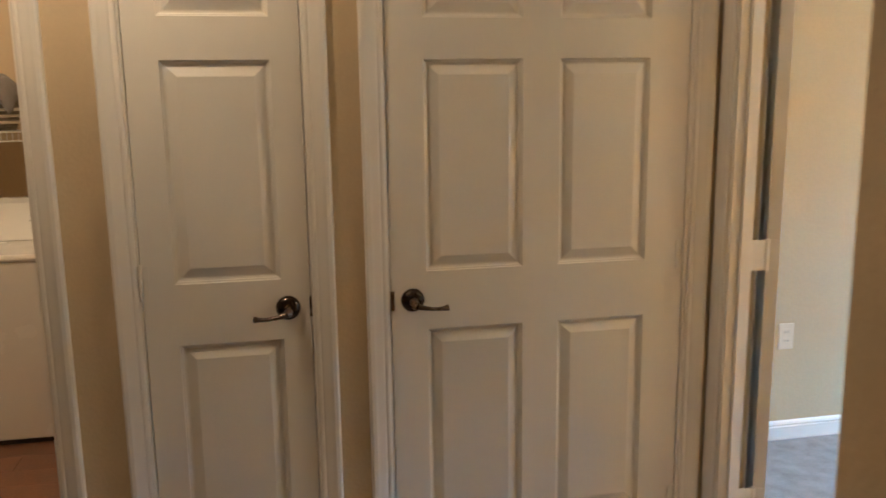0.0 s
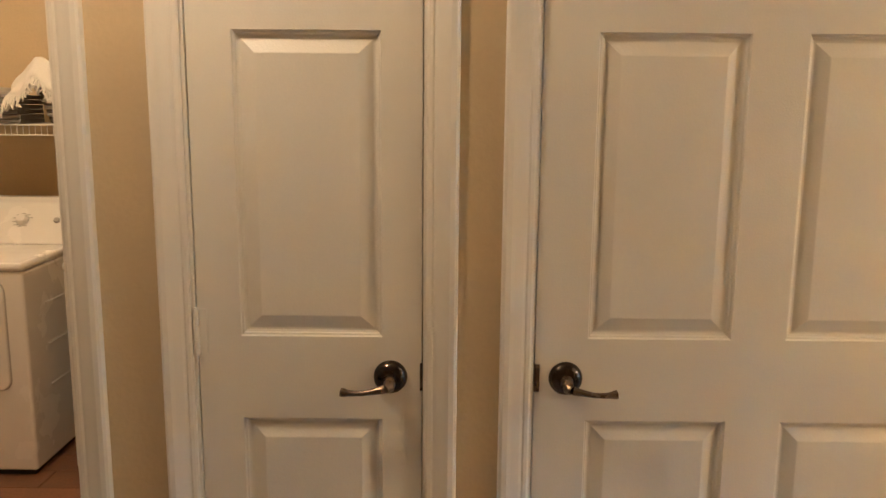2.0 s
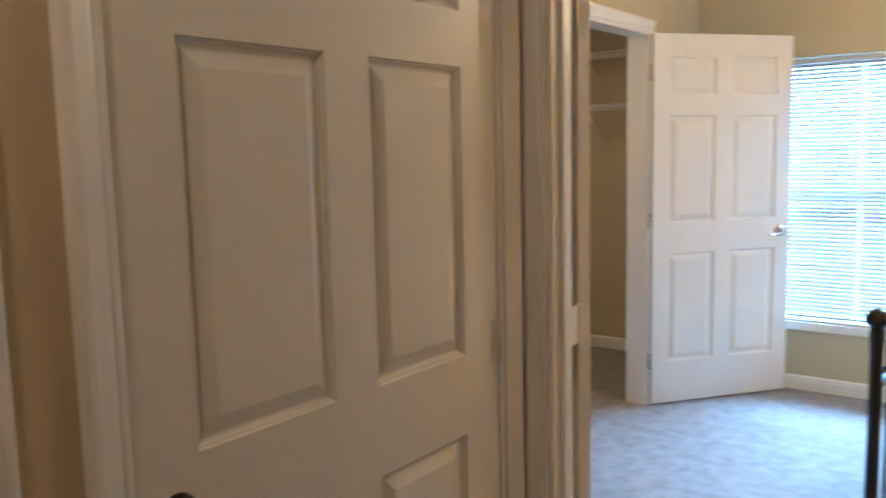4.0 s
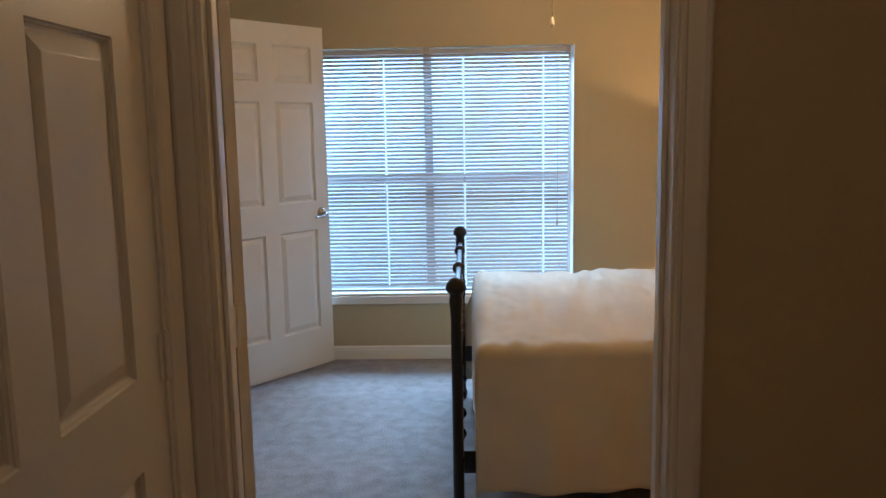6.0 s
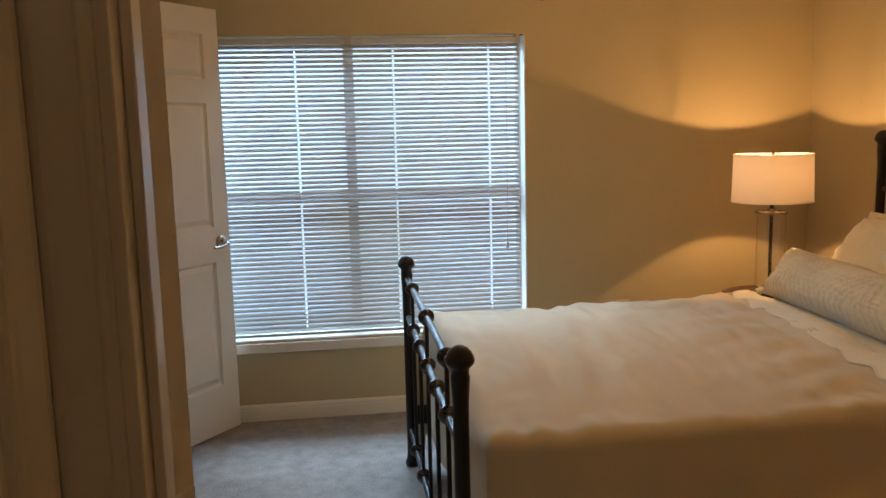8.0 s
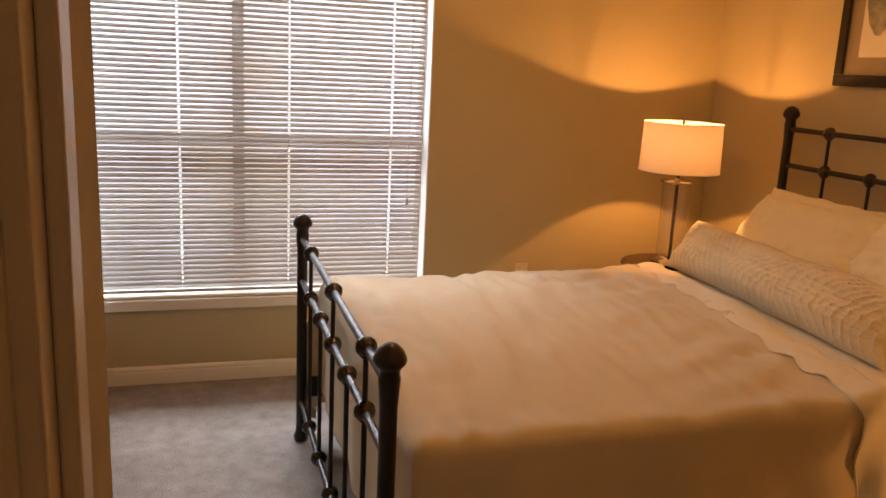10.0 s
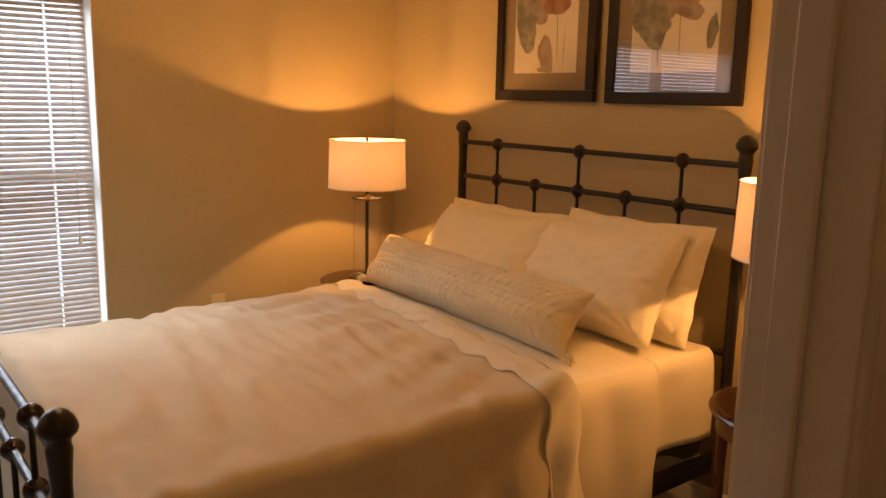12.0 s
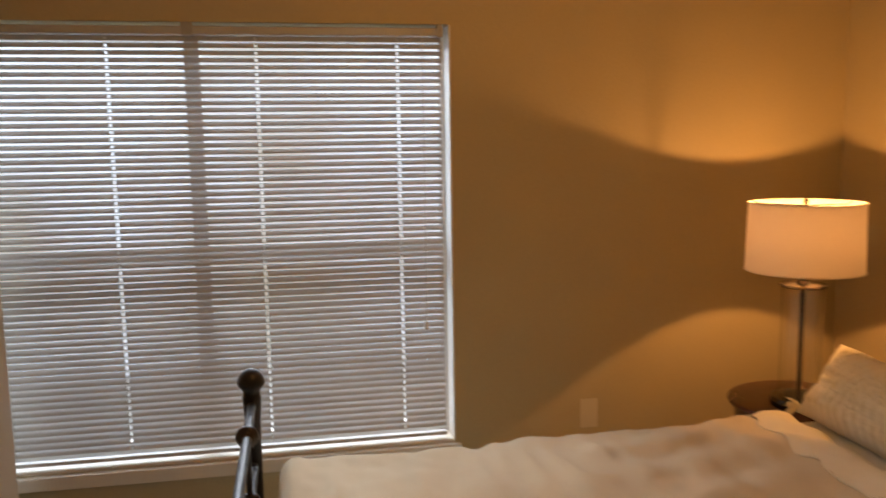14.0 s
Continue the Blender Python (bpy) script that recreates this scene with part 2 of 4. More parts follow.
def tube(bm, points, r, n=10, cap=True):
    """A round rod through points; r may be a list, one radius a point."""
    pts = [Vector(p) for p in points]
    rs = r if isinstance(r, (list, tuple)) else [r] * len(pts)
    rings, side = [], None
    for i, p in enumerate(pts):
        d = (pts[min(i + 1, len(pts) - 1)] - pts[max(i - 1, 0)]).normalized()
        if side is None:
            side = d.orthogonal().normalized()
        side = (side - d * side.dot(d)).normalized()
        up = d.cross(side)
        rings.append([bm.verts.new(p + (side * math.cos(2 * math.pi * k / n) + up * math.sin(2 * math.pi * k / n)) * rs[i]) for k in range(n)])
    for p, q in zip(rings, rings[1:]):
        for k in range(n):
            bm.faces.new((p[k], p[(k + 1) % n], q[(k + 1) % n], q[k]))
    if cap:
        bm.faces.new(rings[0][::-1])
        bm.faces.new(rings[-1])
    return bm


def rod(points, r, n=10):
    return tube(bmesh.new(), points, r, n)


def sheet_mesh(nu, nv, place, thick=0.0):
    """A grid whose vertices place(i, j) gives; with thick, closed below."""
    bm = bmesh.new()
    g = [[bm.verts.new(place(i, j)) for j in range(nv + 1)] for i in range(nu + 1)]
    for i in range(nu):
        for j in range(nv):
            bm.faces.new((g[i][j], g[i + 1][j], g[i + 1][j + 1], g[i][j + 1]))
    return bm


def wobble(x, y, z, s):
    return noise.noise((x * s, y * s, z * s))


def wall(name, origin, along, length, thick, height, openings, mat, label, z0=0.0):
    """An upright wall from origin along 'x' or 'y'; thick goes to +y or +x. openings: (from, to, bottom, top)."""
    us = sorted({0.0, length, *(v for o in openings for v in o[:2])})
    zs = sorted({z0, height, *(v for o in openings for v in o[2:])})
    solid = lambda i, k: 0 <= i < len(us) - 1 and 0 <= k < len(zs) - 1 and not any(
        o[0] <= us[i] and us[i + 1] <= o[1] and o[2] <= zs[k] and zs[k + 1] <= o[3] for o in openings)
    bm = bmesh.new()

    def at(u, d, z):
        return (origin[0] + u, origin[1] + d, z) if along == 'x' else (origin[0] + d, origin[1] + u, z)

    def quad(*p):
        bm.faces.new([bm.verts.new(at(*q)) for q in p])

    for i in range(len(us) - 1):
        for k in range(len(zs) - 1):
            if not solid(i, k):
                continue
            a, b, c, d = us[i], us[i + 1], zs[k], zs[k + 1]
            quad((a, 0, c), (b, 0, c), (b, 0, d), (a, 0, d))
            quad((a, thick, c), (a, thick, d), (b, thick, d), (b, thick, c))
            if not solid(i - 1, k):
                quad((a, 0, c), (a, 0, d), (a, thick, d), (a, thick, c))
            if not solid(i + 1, k):
                quad((b, 0, c), (b, thick, c), (b, thick, d), (b, 0, d))
            if not solid(i, k - 1):
                quad((a, 0, c), (a, thick, c), (b, thick, c), (b, 0, c))
            if not solid(i, k + 1):
                quad((a, 0, d), (b, 0, d), (b, thick, d), (a, thick, d))
    bmesh.ops.remove_doubles(bm, verts=bm.verts, dist=1e-5)
    return tagged(link(name, bm, mat), label, "wall", kind="structure")


CASING = [(0, 0), (0, 0.007), (0.004, 0.010), (0.010, 0.0105), (0.014, 0.0085), (0.020, 0.011), (0.036, 0.0150),
          (0.044, 0.0175), (0.054, 0.0175), (0.059, 0.014), (0.061, 0.0)]
BASE = [(0, 0), (0, 0.012), (0.058, 0.012), (0.064, 0.009), (0.070, 0.011), (0.078, 0.008), (0.084, 0.003), (0.086, 0)]


def moulding(bm, p, q, across, out, profile):
    """Extrudes a profile (across, out) from p to q."""
    p, q, a, o = Vector(p), Vector(q), Vector(across), Vector(out)
    r1 = [bm.verts.new(p + a * u + o * v) for u, v in profile]
    r2 = [bm.verts.new(q + a * u + o * v) for u, v in profile]
    n = len(profile)
    for i in range(n):
        j = (i + 1) % n
        bm.faces.new((r1[i], r1[j], r2[j], r2[i]))
    bm.faces.new(r1[::-1])
    bm.faces.new(r2)


def baseboard(name, p, q, out, label="white painted baseboard along the wall"):
    bm = bmesh.new()
    moulding(bm, p, q, (0, 0, 1), out, BASE)
    return tagged(link(name, bm, M_TRIM), label, "baseboard", kind="structure")


CEIL = 2.44
DOOR_H = 2.032
OPEN_H = 2.045


def casing(name, face, along, u0, u1, out, label, sides=(True, True), head=True):
    """Door casing round an opening from u0 to u1 on a wall face. along 'x': face is y; along 'y': face is x."""
    t = thing(name, pose(0, 0, 0), label, "door trim", kind="structure")
    pt = (lambda u, z: (u, face, z)) if along == 'x' else (lambda u, z: (face, u, z))
    ax = (1, 0, 0) if along == 'x' else (0, 1, 0)
    neg = tuple(-v for v in ax)
    if sides[0]:
        bm = bmesh.new()
        moulding(bm, pt(u0, 0), pt(u0, OPEN_H), neg, out, CASING)
        part("casing_side", bm, M_TRIM, t)
    if sides[1]:
        bm = bmesh.new()
        moulding(bm, pt(u1, 0), pt(u1, OPEN_H), ax, out, CASING)
        part("casing_side", bm, M_TRIM, t)
    if head:
        bm = bmesh.new()
        moulding(bm, pt(u0 - (0.061 if sides[0] else 0), OPEN_H + 0.0005), pt(u1 + (0.061 if sides[1] else 0), OPEN_H + 0.0005), (0, 0, 1), out, CASING)
        part("casing_head", bm, M_TRIM, t)
    return t


def jamb(name, along, u0, u1, d0, d1, label):
    """The lining of an opening, 18 mm thick, inside u0 to u1, with a stop."""
    t = 0.018
    bm = bmesh.new()
    def bx(a, b, c, d, z0, z1):
        if along == 'x':
            box(bm, (a, c, z0), (b, d, z1))
        else:
            box(bm, (c, a, z0), (d, b, z1))
    bx(u0, u0 + t, d0, d1, 0, OPEN_H)
    bx(u1 - t, u1, d0, d1, 0, OPEN_H)
    bx(u0 + t + 0.0005, u1 - t - 0.0005, d0, d1, OPEN_H - t, OPEN_H)
    return tagged(link(name, bm, M_TRIM), label, "door jamb", kind="structure")


RING = [(0.0, 0.0), (0.002, 0.0055), (0.005, 0.0065), (0.007, 0.0105), (0.011, 0.0125), (0.015, 0.0125), (0.040, 0.0025), (0.042, 0.0020)]


def panel_faces(bm, x0, x1, z0, z1, y, out):
    """A raised panel with its moulded edge, on the plane y; out is -1 towards -y."""
    last = None
    for ins, dep in RING:
        yy = y - out * dep
        ring = [bm.verts.new(c) for c in ((x0 + ins, yy, z0 + ins), (x1 - ins, yy, z0 + ins), (x1 - ins, yy, z1 - ins), (x0 + ins, yy, z1 - ins))]
        if last:
            for i in range(4):
                bm.faces.new((last[i], last[(i + 1) % 4], ring[(i + 1) % 4], ring[i]))
        last = ring
    bm.faces.new(last)


def door_leaf(parent, w, cols, both=True):
    """Slab and raised panels. cols: list of (x0, x1); rows are those of a moulded six-panel door. x from 0 (hinge or left), y 0 front, to 0.035."""
    rows = [(0.245, 0.853), (1.020, 1.600), (1.708, 1.915)]
    T = 0.035
    xs = sorted({0.0, w, *(v for c in cols for v in c)})
    zs = sorted({0.012, DOOR_H, *(v for r in rows for v in r)})
    bm = bmesh.new()
    hole = lambda x, z: any(c[0] <= x < c[1] for c in cols) and any(r[0] <= z < r[1] for r in rows)
    for i in range(len(xs) - 1):
        for k in range(len(zs) - 1):
            if hole(xs[i], zs[k]):
                continue
            for y in (0, T):
                bm.faces.new([bm.verts.new(p) for p in ((xs[i], y, zs[k]), (xs[i + 1], y, zs[k]), (xs[i + 1], y, zs[k + 1]), (xs[i], y, zs[k + 1]))])
    for a, b in (((0, 0.012), (0, DOOR_H)), ((w, 0.012), (w, DOOR_H)), ((0, 0.012), (w, 0.012)), ((0, DOOR_H), (w, DOOR_H))):
        bm.faces.new([bm.verts.new(p) for p in ((a[0], 0, a[1]), (b[0], 0, b[1]), (b[0], T, b[1]), (a[0], T, a[1]))])
    bmesh.ops.remove_doubles(bm, verts=bm.verts, dist=1e-5)
    part("slab", bm, M_DOOR, parent)
    for c in cols:
        for r in rows:
            bm = bmesh.new()
            panel_faces(bm, c[0], c[1], r[0], r[1], 0, -1)
            panel_faces(bm, c[0], c[1], r[0], r[1], T, 1)
            me_ob = part("panel", bm, M_DOOR, parent)


def lever_handle(parent, x, z, direction, y=0.0, out=-1, mat_rose=None, mat_lever=None):
    """A round rose with a curved lever; direction +1 or -1 along x."""
    turn = Matrix.Translation((x, y, z)) @ pose(0, 0, 0, 90 if out < 0 else -90)
    rose = part("handle_rose", lathe([(0, 0.020), (0.012, 0.020), (0.022, 0.017), (0.029, 0.012), (0.0325, 0.006), (0.0335, 0), (0, 0)], 28, m=turn), mat_rose or M_BRONZE, parent, "round dark bronze rose", smooth=True)
    o = out
    pts, rs = [], []
    for i in range(13):
        s = i / 12
        pts.append((x + direction * (0.008 + 0.084 * s), y + o * (0.050 + 0.004 * math.sin(s * 3)), z - 0.008 - 0.010 * math.sin(s * math.pi * 0.60) + 0.003 * s * s))
        rs.append(0.0088 - 0.0036 * math.sin(math.pi * min(1, s * 0.9)) + (0.0012 if i > 10 else 0))
    bm = rod([(x, y + o * 0.012, z), (x, y + o * 0.030, z - 0.002), (x, y + o * 0.046, z - 0.006), (x + direction * 0.006, y + o * 0.0505, z - 0.008)], [0.013, 0.0115, 0.0110, 0.0090], 14)
    tube(bm, pts, rs, 14)
    part("handle_lever", bm, mat_lever or M_LEVER, parent, "curved lever worn to a lighter bronze", smooth=True)
    return rose


def hinge(parent, x, z, y, mat, r=0.006):
    bm = bmesh.new()
    for k in range(3):
        tube(bm, [(x, y, z - 0.044 + k * 0.030), (x, y, z - 0.044 + k * 0.030 + 0.028)], r, 10)
    tube(bm, [(x, y, z - 0.048), (x, y, z + 0.048)], r * 0.6, 8)
    box(bm, (x - 0.022, y + 0.0045, z - 0.044), (x + 0.020, y + 0.0070, z + 0.044))
    part("hinge", bm, mat, parent, "painted-over butt hinge", smooth=True)


# ---- structure: hall ----
A_THICK = 0.115
BX = 0.0          # hall face of the bedroom wall
B_T = 0.115
NORTH, EAST, SOUTH = 0.84, 3.42, -2.765
LAUN = (-2.72, -1.872)
NARROW = (-1.660, -1.184)
SIX = (-1.0035, -0.0870)
wall("wall_hall_north", (-3.6, 0.0), 'x', 3.6 + B_T, A_THICK, CEIL,
     [(LAUN[0] + 3.6, LAUN[1] + 3.6, 0, OPEN_H), (NARROW[0] + 3.6, NARROW[1] + 3.6, 0, OPEN_H), (SIX[0] + 3.6, SIX[1] + 3.6, 0, OPEN_H)], M_WALL_HALL, "tan painted hall wall with three white-cased openings")
DOOR_B = (-0.985, -0.028)
wall("wall_bedroom_west", (BX, -3.3), 'y', 3.3, B_T, CEIL, [(DOOR_B[0] + 3.3, DOOR_B[1] + 3.3, 0, OPEN_H)], M_WALL_BED, "tan painted wall with the bedroom doorway")
wall("wall_bedroom_west_rear", (BX + 0.0005, A_THICK), 'y', NORTH - A_THICK + A_THICK, B_T - 0.0005, CEIL, [], M_WALL_BED, "tan painted bedroom wall behind the open door")
wall("wall_hall_west", (-3.715, -3.3), 'y', 3.3 + 0.115, 0.115, CEIL, [], M_WALL_HALL, "plain tan hall end wall")
wall("wall_hall_south", (-3.6, -3.415), 'x', 3.6 + B_T, 0.115, CEIL, [], M_WALL_HALL, "plain tan hall wall")
wall("wall_hall_corner", (-0.775, -3.3), 'y', 3.3 - 1.575, 0.774, CEIL, [], M_WALL_HALL, "tan painted hall corner")
CLOSET = (1.722, 2.668)
wall("wall_bedroom_north", (B_T + 0.0005, NORTH), 'x', EAST - B_T - 0.0005, 0.115, CEIL, [(CLOSET[0] - B_T - 0.0005, CLOSET[1] - B_T - 0.0005, 0, OPEN_H)], M_WALL_BED, "tan painted bedroom wall with the closet doorway")
WIN = (-1.215, 0.555, 0.405, 1.918)
wall("wall_bedroom_east", (EAST, SOUTH - 0.115), 'y', NORTH + 0.115 - SOUTH + 0.115, 0.17, CEIL, [(WIN[0] - SOUTH + 0.115, WIN[1] - SOUTH + 0.115, WIN[2], WIN[3])], M_WALL_BED, "tan painted window wall lit by a lamp")
wall("wall_bedroom_south", (B_T + 0.0005, SOUTH - 0.115), 'x', EAST - B_T - 0.0005, 0.115, CEIL, [], M_WALL_BED, "tan painted wall behind the bed")
tagged(link("ceiling", boxes(((-3.8, -3.5, CEIL), (0.06, 3.0, CEIL + 0.1)), ((0.0605, -3.5, CEIL), (3.95, 3.0, CEIL + 0.1))), M_CEIL), "flat off-white painted ceiling", "ceiling", kind="structure")
tagged(link("floor", boxes(((-3.75, -3.45, -0.1), (0.05, 0.06, 0.0)), ((0.0505, -2.95, -0.1), (3.62, 2.6, 0.0))), M_CARPET), "grey-beige cut-pile carpet with footprints", "carpet floor", kind="structure")

casing("casing_laundry", 0.0, 'x', LAUN[0] + 0.018 - 0.006, LAUN[1] - 0.018 + 0.006, (0, -1, 0), "white moulded casing round the laundry opening")
jamb("jamb_laundry", 'x', LAUN[0], LAUN[1], -0.0005, A_THICK + 0.0005, "white painted laundry jamb")
casing("casing_linen", 0.0, 'x', NARROW[0] + 0.012, NARROW[1] - 0.012, (0, -1, 0), "white moulded casing round the narrow door")
jamb("jamb_linen", 'x', NARROW[0], NARROW[1], -0.0005, A_THICK + 0.0005, "white painted jamb")
casing("casing_six_panel", 0.0, 'x', SIX[0] + 0.012, SIX[1] - 0.006, (0, -1, 0), "white moulded casing round the six-panel door")
jamb("jamb_six_panel", 'x', SIX[0], SIX[1], -0.0005, A_THICK + 0.0005, "white painted jamb")
casing("casing_bedroom_hall", 0.0, 'y', DOOR_B[0] + 0.012, -0.0620, (-1, 0, 0), "white moulded casing on the hall side of the bedroom doorway")
casing("casing_bedroom_room", B_T, 'y', DOOR_B[0] + 0.012, -0.028, (1, 0, 0), "white moulded casing on the room side of the doorway", sides=(True, True), head=False)
bj = thing("jamb_bedroom", pose(0, 0, 0), "white painted bedroom door jamb with stop strips", "door jamb", kind="structure")
part("jamb_side", boxes(((-0.0005, -0.0735, 0), (0.068, -0.0282, OPEN_H))), M_TRIM, bj, bevel=0.002)
part("jamb_side", boxes(((-0.0005, DOOR_B[0], 0), (B_T + 0.0005, DOOR_B[0] + 0.018, OPEN_H))), M_TRIM, bj, bevel=0.002)
part("jamb_head", boxes(((-0.0005, DOOR_B[0] + 0.0185, OPEN_H - 0.018), (B_T + 0.0005, -0.074, OPEN_H))), M_TRIM, bj)
part("stop_strip", boxes(((0.030, -0.084, 0), (0.0665, -0.0737, OPEN_H - 0.0185))), M_TRIM, bj, bevel=0.002)
part("stop_strip", boxes(((0.050, DOOR_B[0] + 0.0182, 0), (0.085, DOOR_B[0] + 0.029, OPEN_H - 0.0185))), M_TRIM, bj, bevel=0.002)
part("strike_plate", boxes(((0.090, DOOR_B[0] + 0.0182, 0.90), (0.1155, DOOR_B[0] + 0.0196, 0.96)), ((0.1158, DOOR_B[0] + 0.008, 0.905), (0.1185, DOOR_B[0] + 0.0196, 0.955))), M_BRONZE, bj, "dark bronze strike plate")
casing("casing_closet", NORTH, 'x', CLOSET[0] + 0.012, CLOSET[1] - 0.012, (0, -1, 0), "white moulded casing round the closet doorway")
jamb("jamb_closet", 'x', CLOSET[0], CLOSET[1], NORTH - 0.0005, NORTH + 0.1155, "white painted closet jamb")

baseboard("baseboard_north_a", (B_T, NORTH, 0), (CLOSET[0] - 0.05, NORTH, 0), (0, -1, 0))
baseboard("baseboard_north_b", (CLOSET[1] + 0.05, NORTH, 0), (EAST, NORTH, 0), (0, -1, 0))
baseboard("baseboard_east", (EAST, SOUTH, 0), (EAST, NORTH - 0.013, 0), (-1, 0, 0))
baseboard("baseboard_south", (B_T, SOUTH, 0), (EAST - 0.013, SOUTH, 0), (0, 1, 0))
baseboard("baseboard_west", (B_T, SOUTH + 0.013, 0), (B_T, DOOR_B[0] - 0.05, 0), (1, 0, 0))
baseboard("baseboard_hall_a", (LAUN[1] + 0.05, 0, 0), (NARROW[0] - 0.05, 0, 0), (0, -1, 0))
baseboard("baseboard_hall_b", (NARROW[1] + 0.05, 0, 0), (SIX[0] - 0.05, 0, 0), (0, -1, 0))
baseboard("baseboard_hall_c", (0, -1.574, 0), (0, DOOR_B[0] - 0.05, 0), (-1, 0, 0))

# closet behind the north wall
wall("wall_closet_back", (0.6, 2.45), 'x', 3.6, 0.1, CEIL, [], M_WALL_BED, "tan painted closet wall")
wall("wall_closet_side", (3.75, NORTH + 0.116), 'y', 1.49, 0.1, CEIL, [], M_WALL_BED, "tan painted closet wall")
wall("wall_closet_corner", (EAST + 0.1705, NORTH), 'x', 0.26, 0.1155, CEIL, [], M_WALL_BED, "tan painted closet wall")
# unseen wall and floor, added to stop skylight leaking through the door gaps
wall("wall_linen_light_block", (-1.6995, 0.70), 'x', 1.699, 0.1, CEIL, [], M_WALL_HALL, "unseen wall added behind the closed doors to keep skylight out")
tagged(link("floor_linen_light_block", boxes(((-1.6995, 0.0605, -0.1), (0.0, 0.6995, 0.0))), M_CARPET), "unseen carpet added behind the closed doors to keep skylight out", "carpet floor", kind="structure")
wall("wall_closet_west", (0.5, NORTH + 0.116), 'y', 1.49, 0.1, CEIL, [], M_WALL_BED, "tan painted closet wall")
tagged(link("floor_closet", boxes(((3.6205, NORTH + 0.12, -0.1), (3.85, 2.5, 0.0))), M_CARPET), "closet carpet", "carpet floor", kind="structure")
baseboard("baseboard_closet", (3.75, NORTH + 0.12, 0), (3.75, 2.45, 0), (-1, 0, 0))
baseboard("baseboard_closet_back", (0.6, 2.45, 0), (3.737, 2.45, 0), (0, -1, 0))


# ---- doors ----
def closed_door(name, x0, w, cols, hinge_left, label):
    d = thing(name, pose(x0, 0.004, 0), label, "door", kind="structure")
    door_leaf(d, w, cols)
    hx = -0.001 if hinge_left else w + 0.001
    for z in (0.25, 1.03, 1.83):
        hinge(d, hx, z, -0.008, M_DOOR)
    lx = w - 0.061 if hinge_left else 0.061
    lever_handle(d, lx, 0.940, -1 if hinge_left else 1)
    ex = w - 0.0012 if hinge_left else 0.0012
    part("latch_plate", boxes(((ex - 0.002, -0.0012, 0.912), (ex + 0.0085, 0.02, 0.968))), M_LEVER, d, "dark bronze latch edge")
    return d


closed_door("door_1", NARROW[0] + 0.0205, NARROW[1] - NARROW[0] - 0.041, [(0.083, 0.358)], True, "closed narrow white three-panel linen door with bronze lever")
closed_door("door_2", SIX[0] + 0.0205, SIX[1] - SIX[0] - 0.041, [(0.102, 0.381), (0.487, 0.755)], False, "closed white six-panel hall door with bronze lever")

# the open bedroom door, swung back towards the wall behind it
d3 = thing("door_3", pose(0.155, -0.084, 0, 0, 0, 66), "white six-panel bedroom door swung wide open", "door", kind="structure")
door_leaf(d3, 0.865, [(0.098, 0.378), (0.485, 0.765)])
for z in (0.25, 1.03, 1.83):
    bm = bmesh.new()
    tube(bm, [(-0.002, 0.036, z - 0.047), (-0.002, 0.036, z + 0.047)], 0.0075, 12)
    box(bm, (-0.0030, 0.003, z - 0.045), (-0.0006, 0.033, z + 0.045))
    hm = part("hinge", bm, M_TRIM, d3, "painted-over butt hinge", smooth=True)
    part("hinge_leaf", boxes(((0.0685, -0.0735, z - 0.045), (0.122, -0.0700, z + 0.045))), M_TRIM, bj, "painted-over hinge leaf")
lever_handle(d3, 0.805, 0.94, -1, y=0.0, out=-1)

# closet door, open wide in front of the window corner
ang = math.degrees(math.atan2(0.286 - 0.815, 3.322 - 2.622))
d4 = thing("door_4", pose(2.652, 0.806, 0, 0, 0, ang), "white six-panel closet door standing wide open beside the window", "door", kind="structure")
door_leaf(d4, 0.875, [(0.098, 0.385), (0.490, 0.777)])
for z in (0.25, 1.03, 1.83):
    bm = bmesh.new()
    tube(bm, [(-0.006, 0.030, z - 0.045), (-0.006, 0.030, z + 0.045)], 0.007, 10)
    box(bm, (-0.005, 0.004, z - 0.045), (-0.0005, 0.033, z + 0.045))
    part("hinge", bm, M_NICKEL, d4, "nickel butt hinge", smooth=True)
lever_handle(d4, 0.815, 0.945, -1, y=0.0, out=-1, mat_rose=M_NICKEL, mat_lever=M_NICKEL)


# ---- window and blind ----
wy0, wy1, wz0, wz1 = WIN
win = thing("window_1", pose(EAST + 0.105, 0, 0), "white twin double-hung window behind a closed blind", "window", kind="structure")
fx0, fx1 = 0.0, 0.065
mid = (wy0 + wy1) / 2
part("window_frame", boxes(((fx0, wy0 + 0.001, wz0), (fx1, wy0 + 0.022, wz1)), ((fx0, wy1 - 0.022, wz0), (fx1, wy1 - 0.001, wz1)),
     ((fx0, mid - 0.026, wz0 + 0.05), (fx1, mid + 0.026, wz1 - 0.05)), ((fx0, wy0 + 0.0225, wz0), (fx1, wy1 - 0.0225, wz0 + 0.0495)), ((fx0, wy0 + 0.0225, wz1 - 0.0495), (fx1, wy1 - 0.0225, wz1))), M_VINYL, win, bevel=0.003)
for a, b in ((wy0 + 0.0225, mid - 0.0265), (mid + 0.0265, wy1 - 0.0225)):
    part("meeting_rail", boxes(((fx0 + 0.008, a, 1.095), (fx1 - 0.01, b, 1.155))), M_VINYL, win, bevel=0.003)
    for z0, z1 in ((wz0 + 0.05, 1.094), (1.156, wz1 - 0.05)):
        pane = part("pane", boxes(((fx0 + 0.030, a, z0), (fx0 + 0.034, b, z1))), M_GLASS, win)
        pane.visible_shadow = False
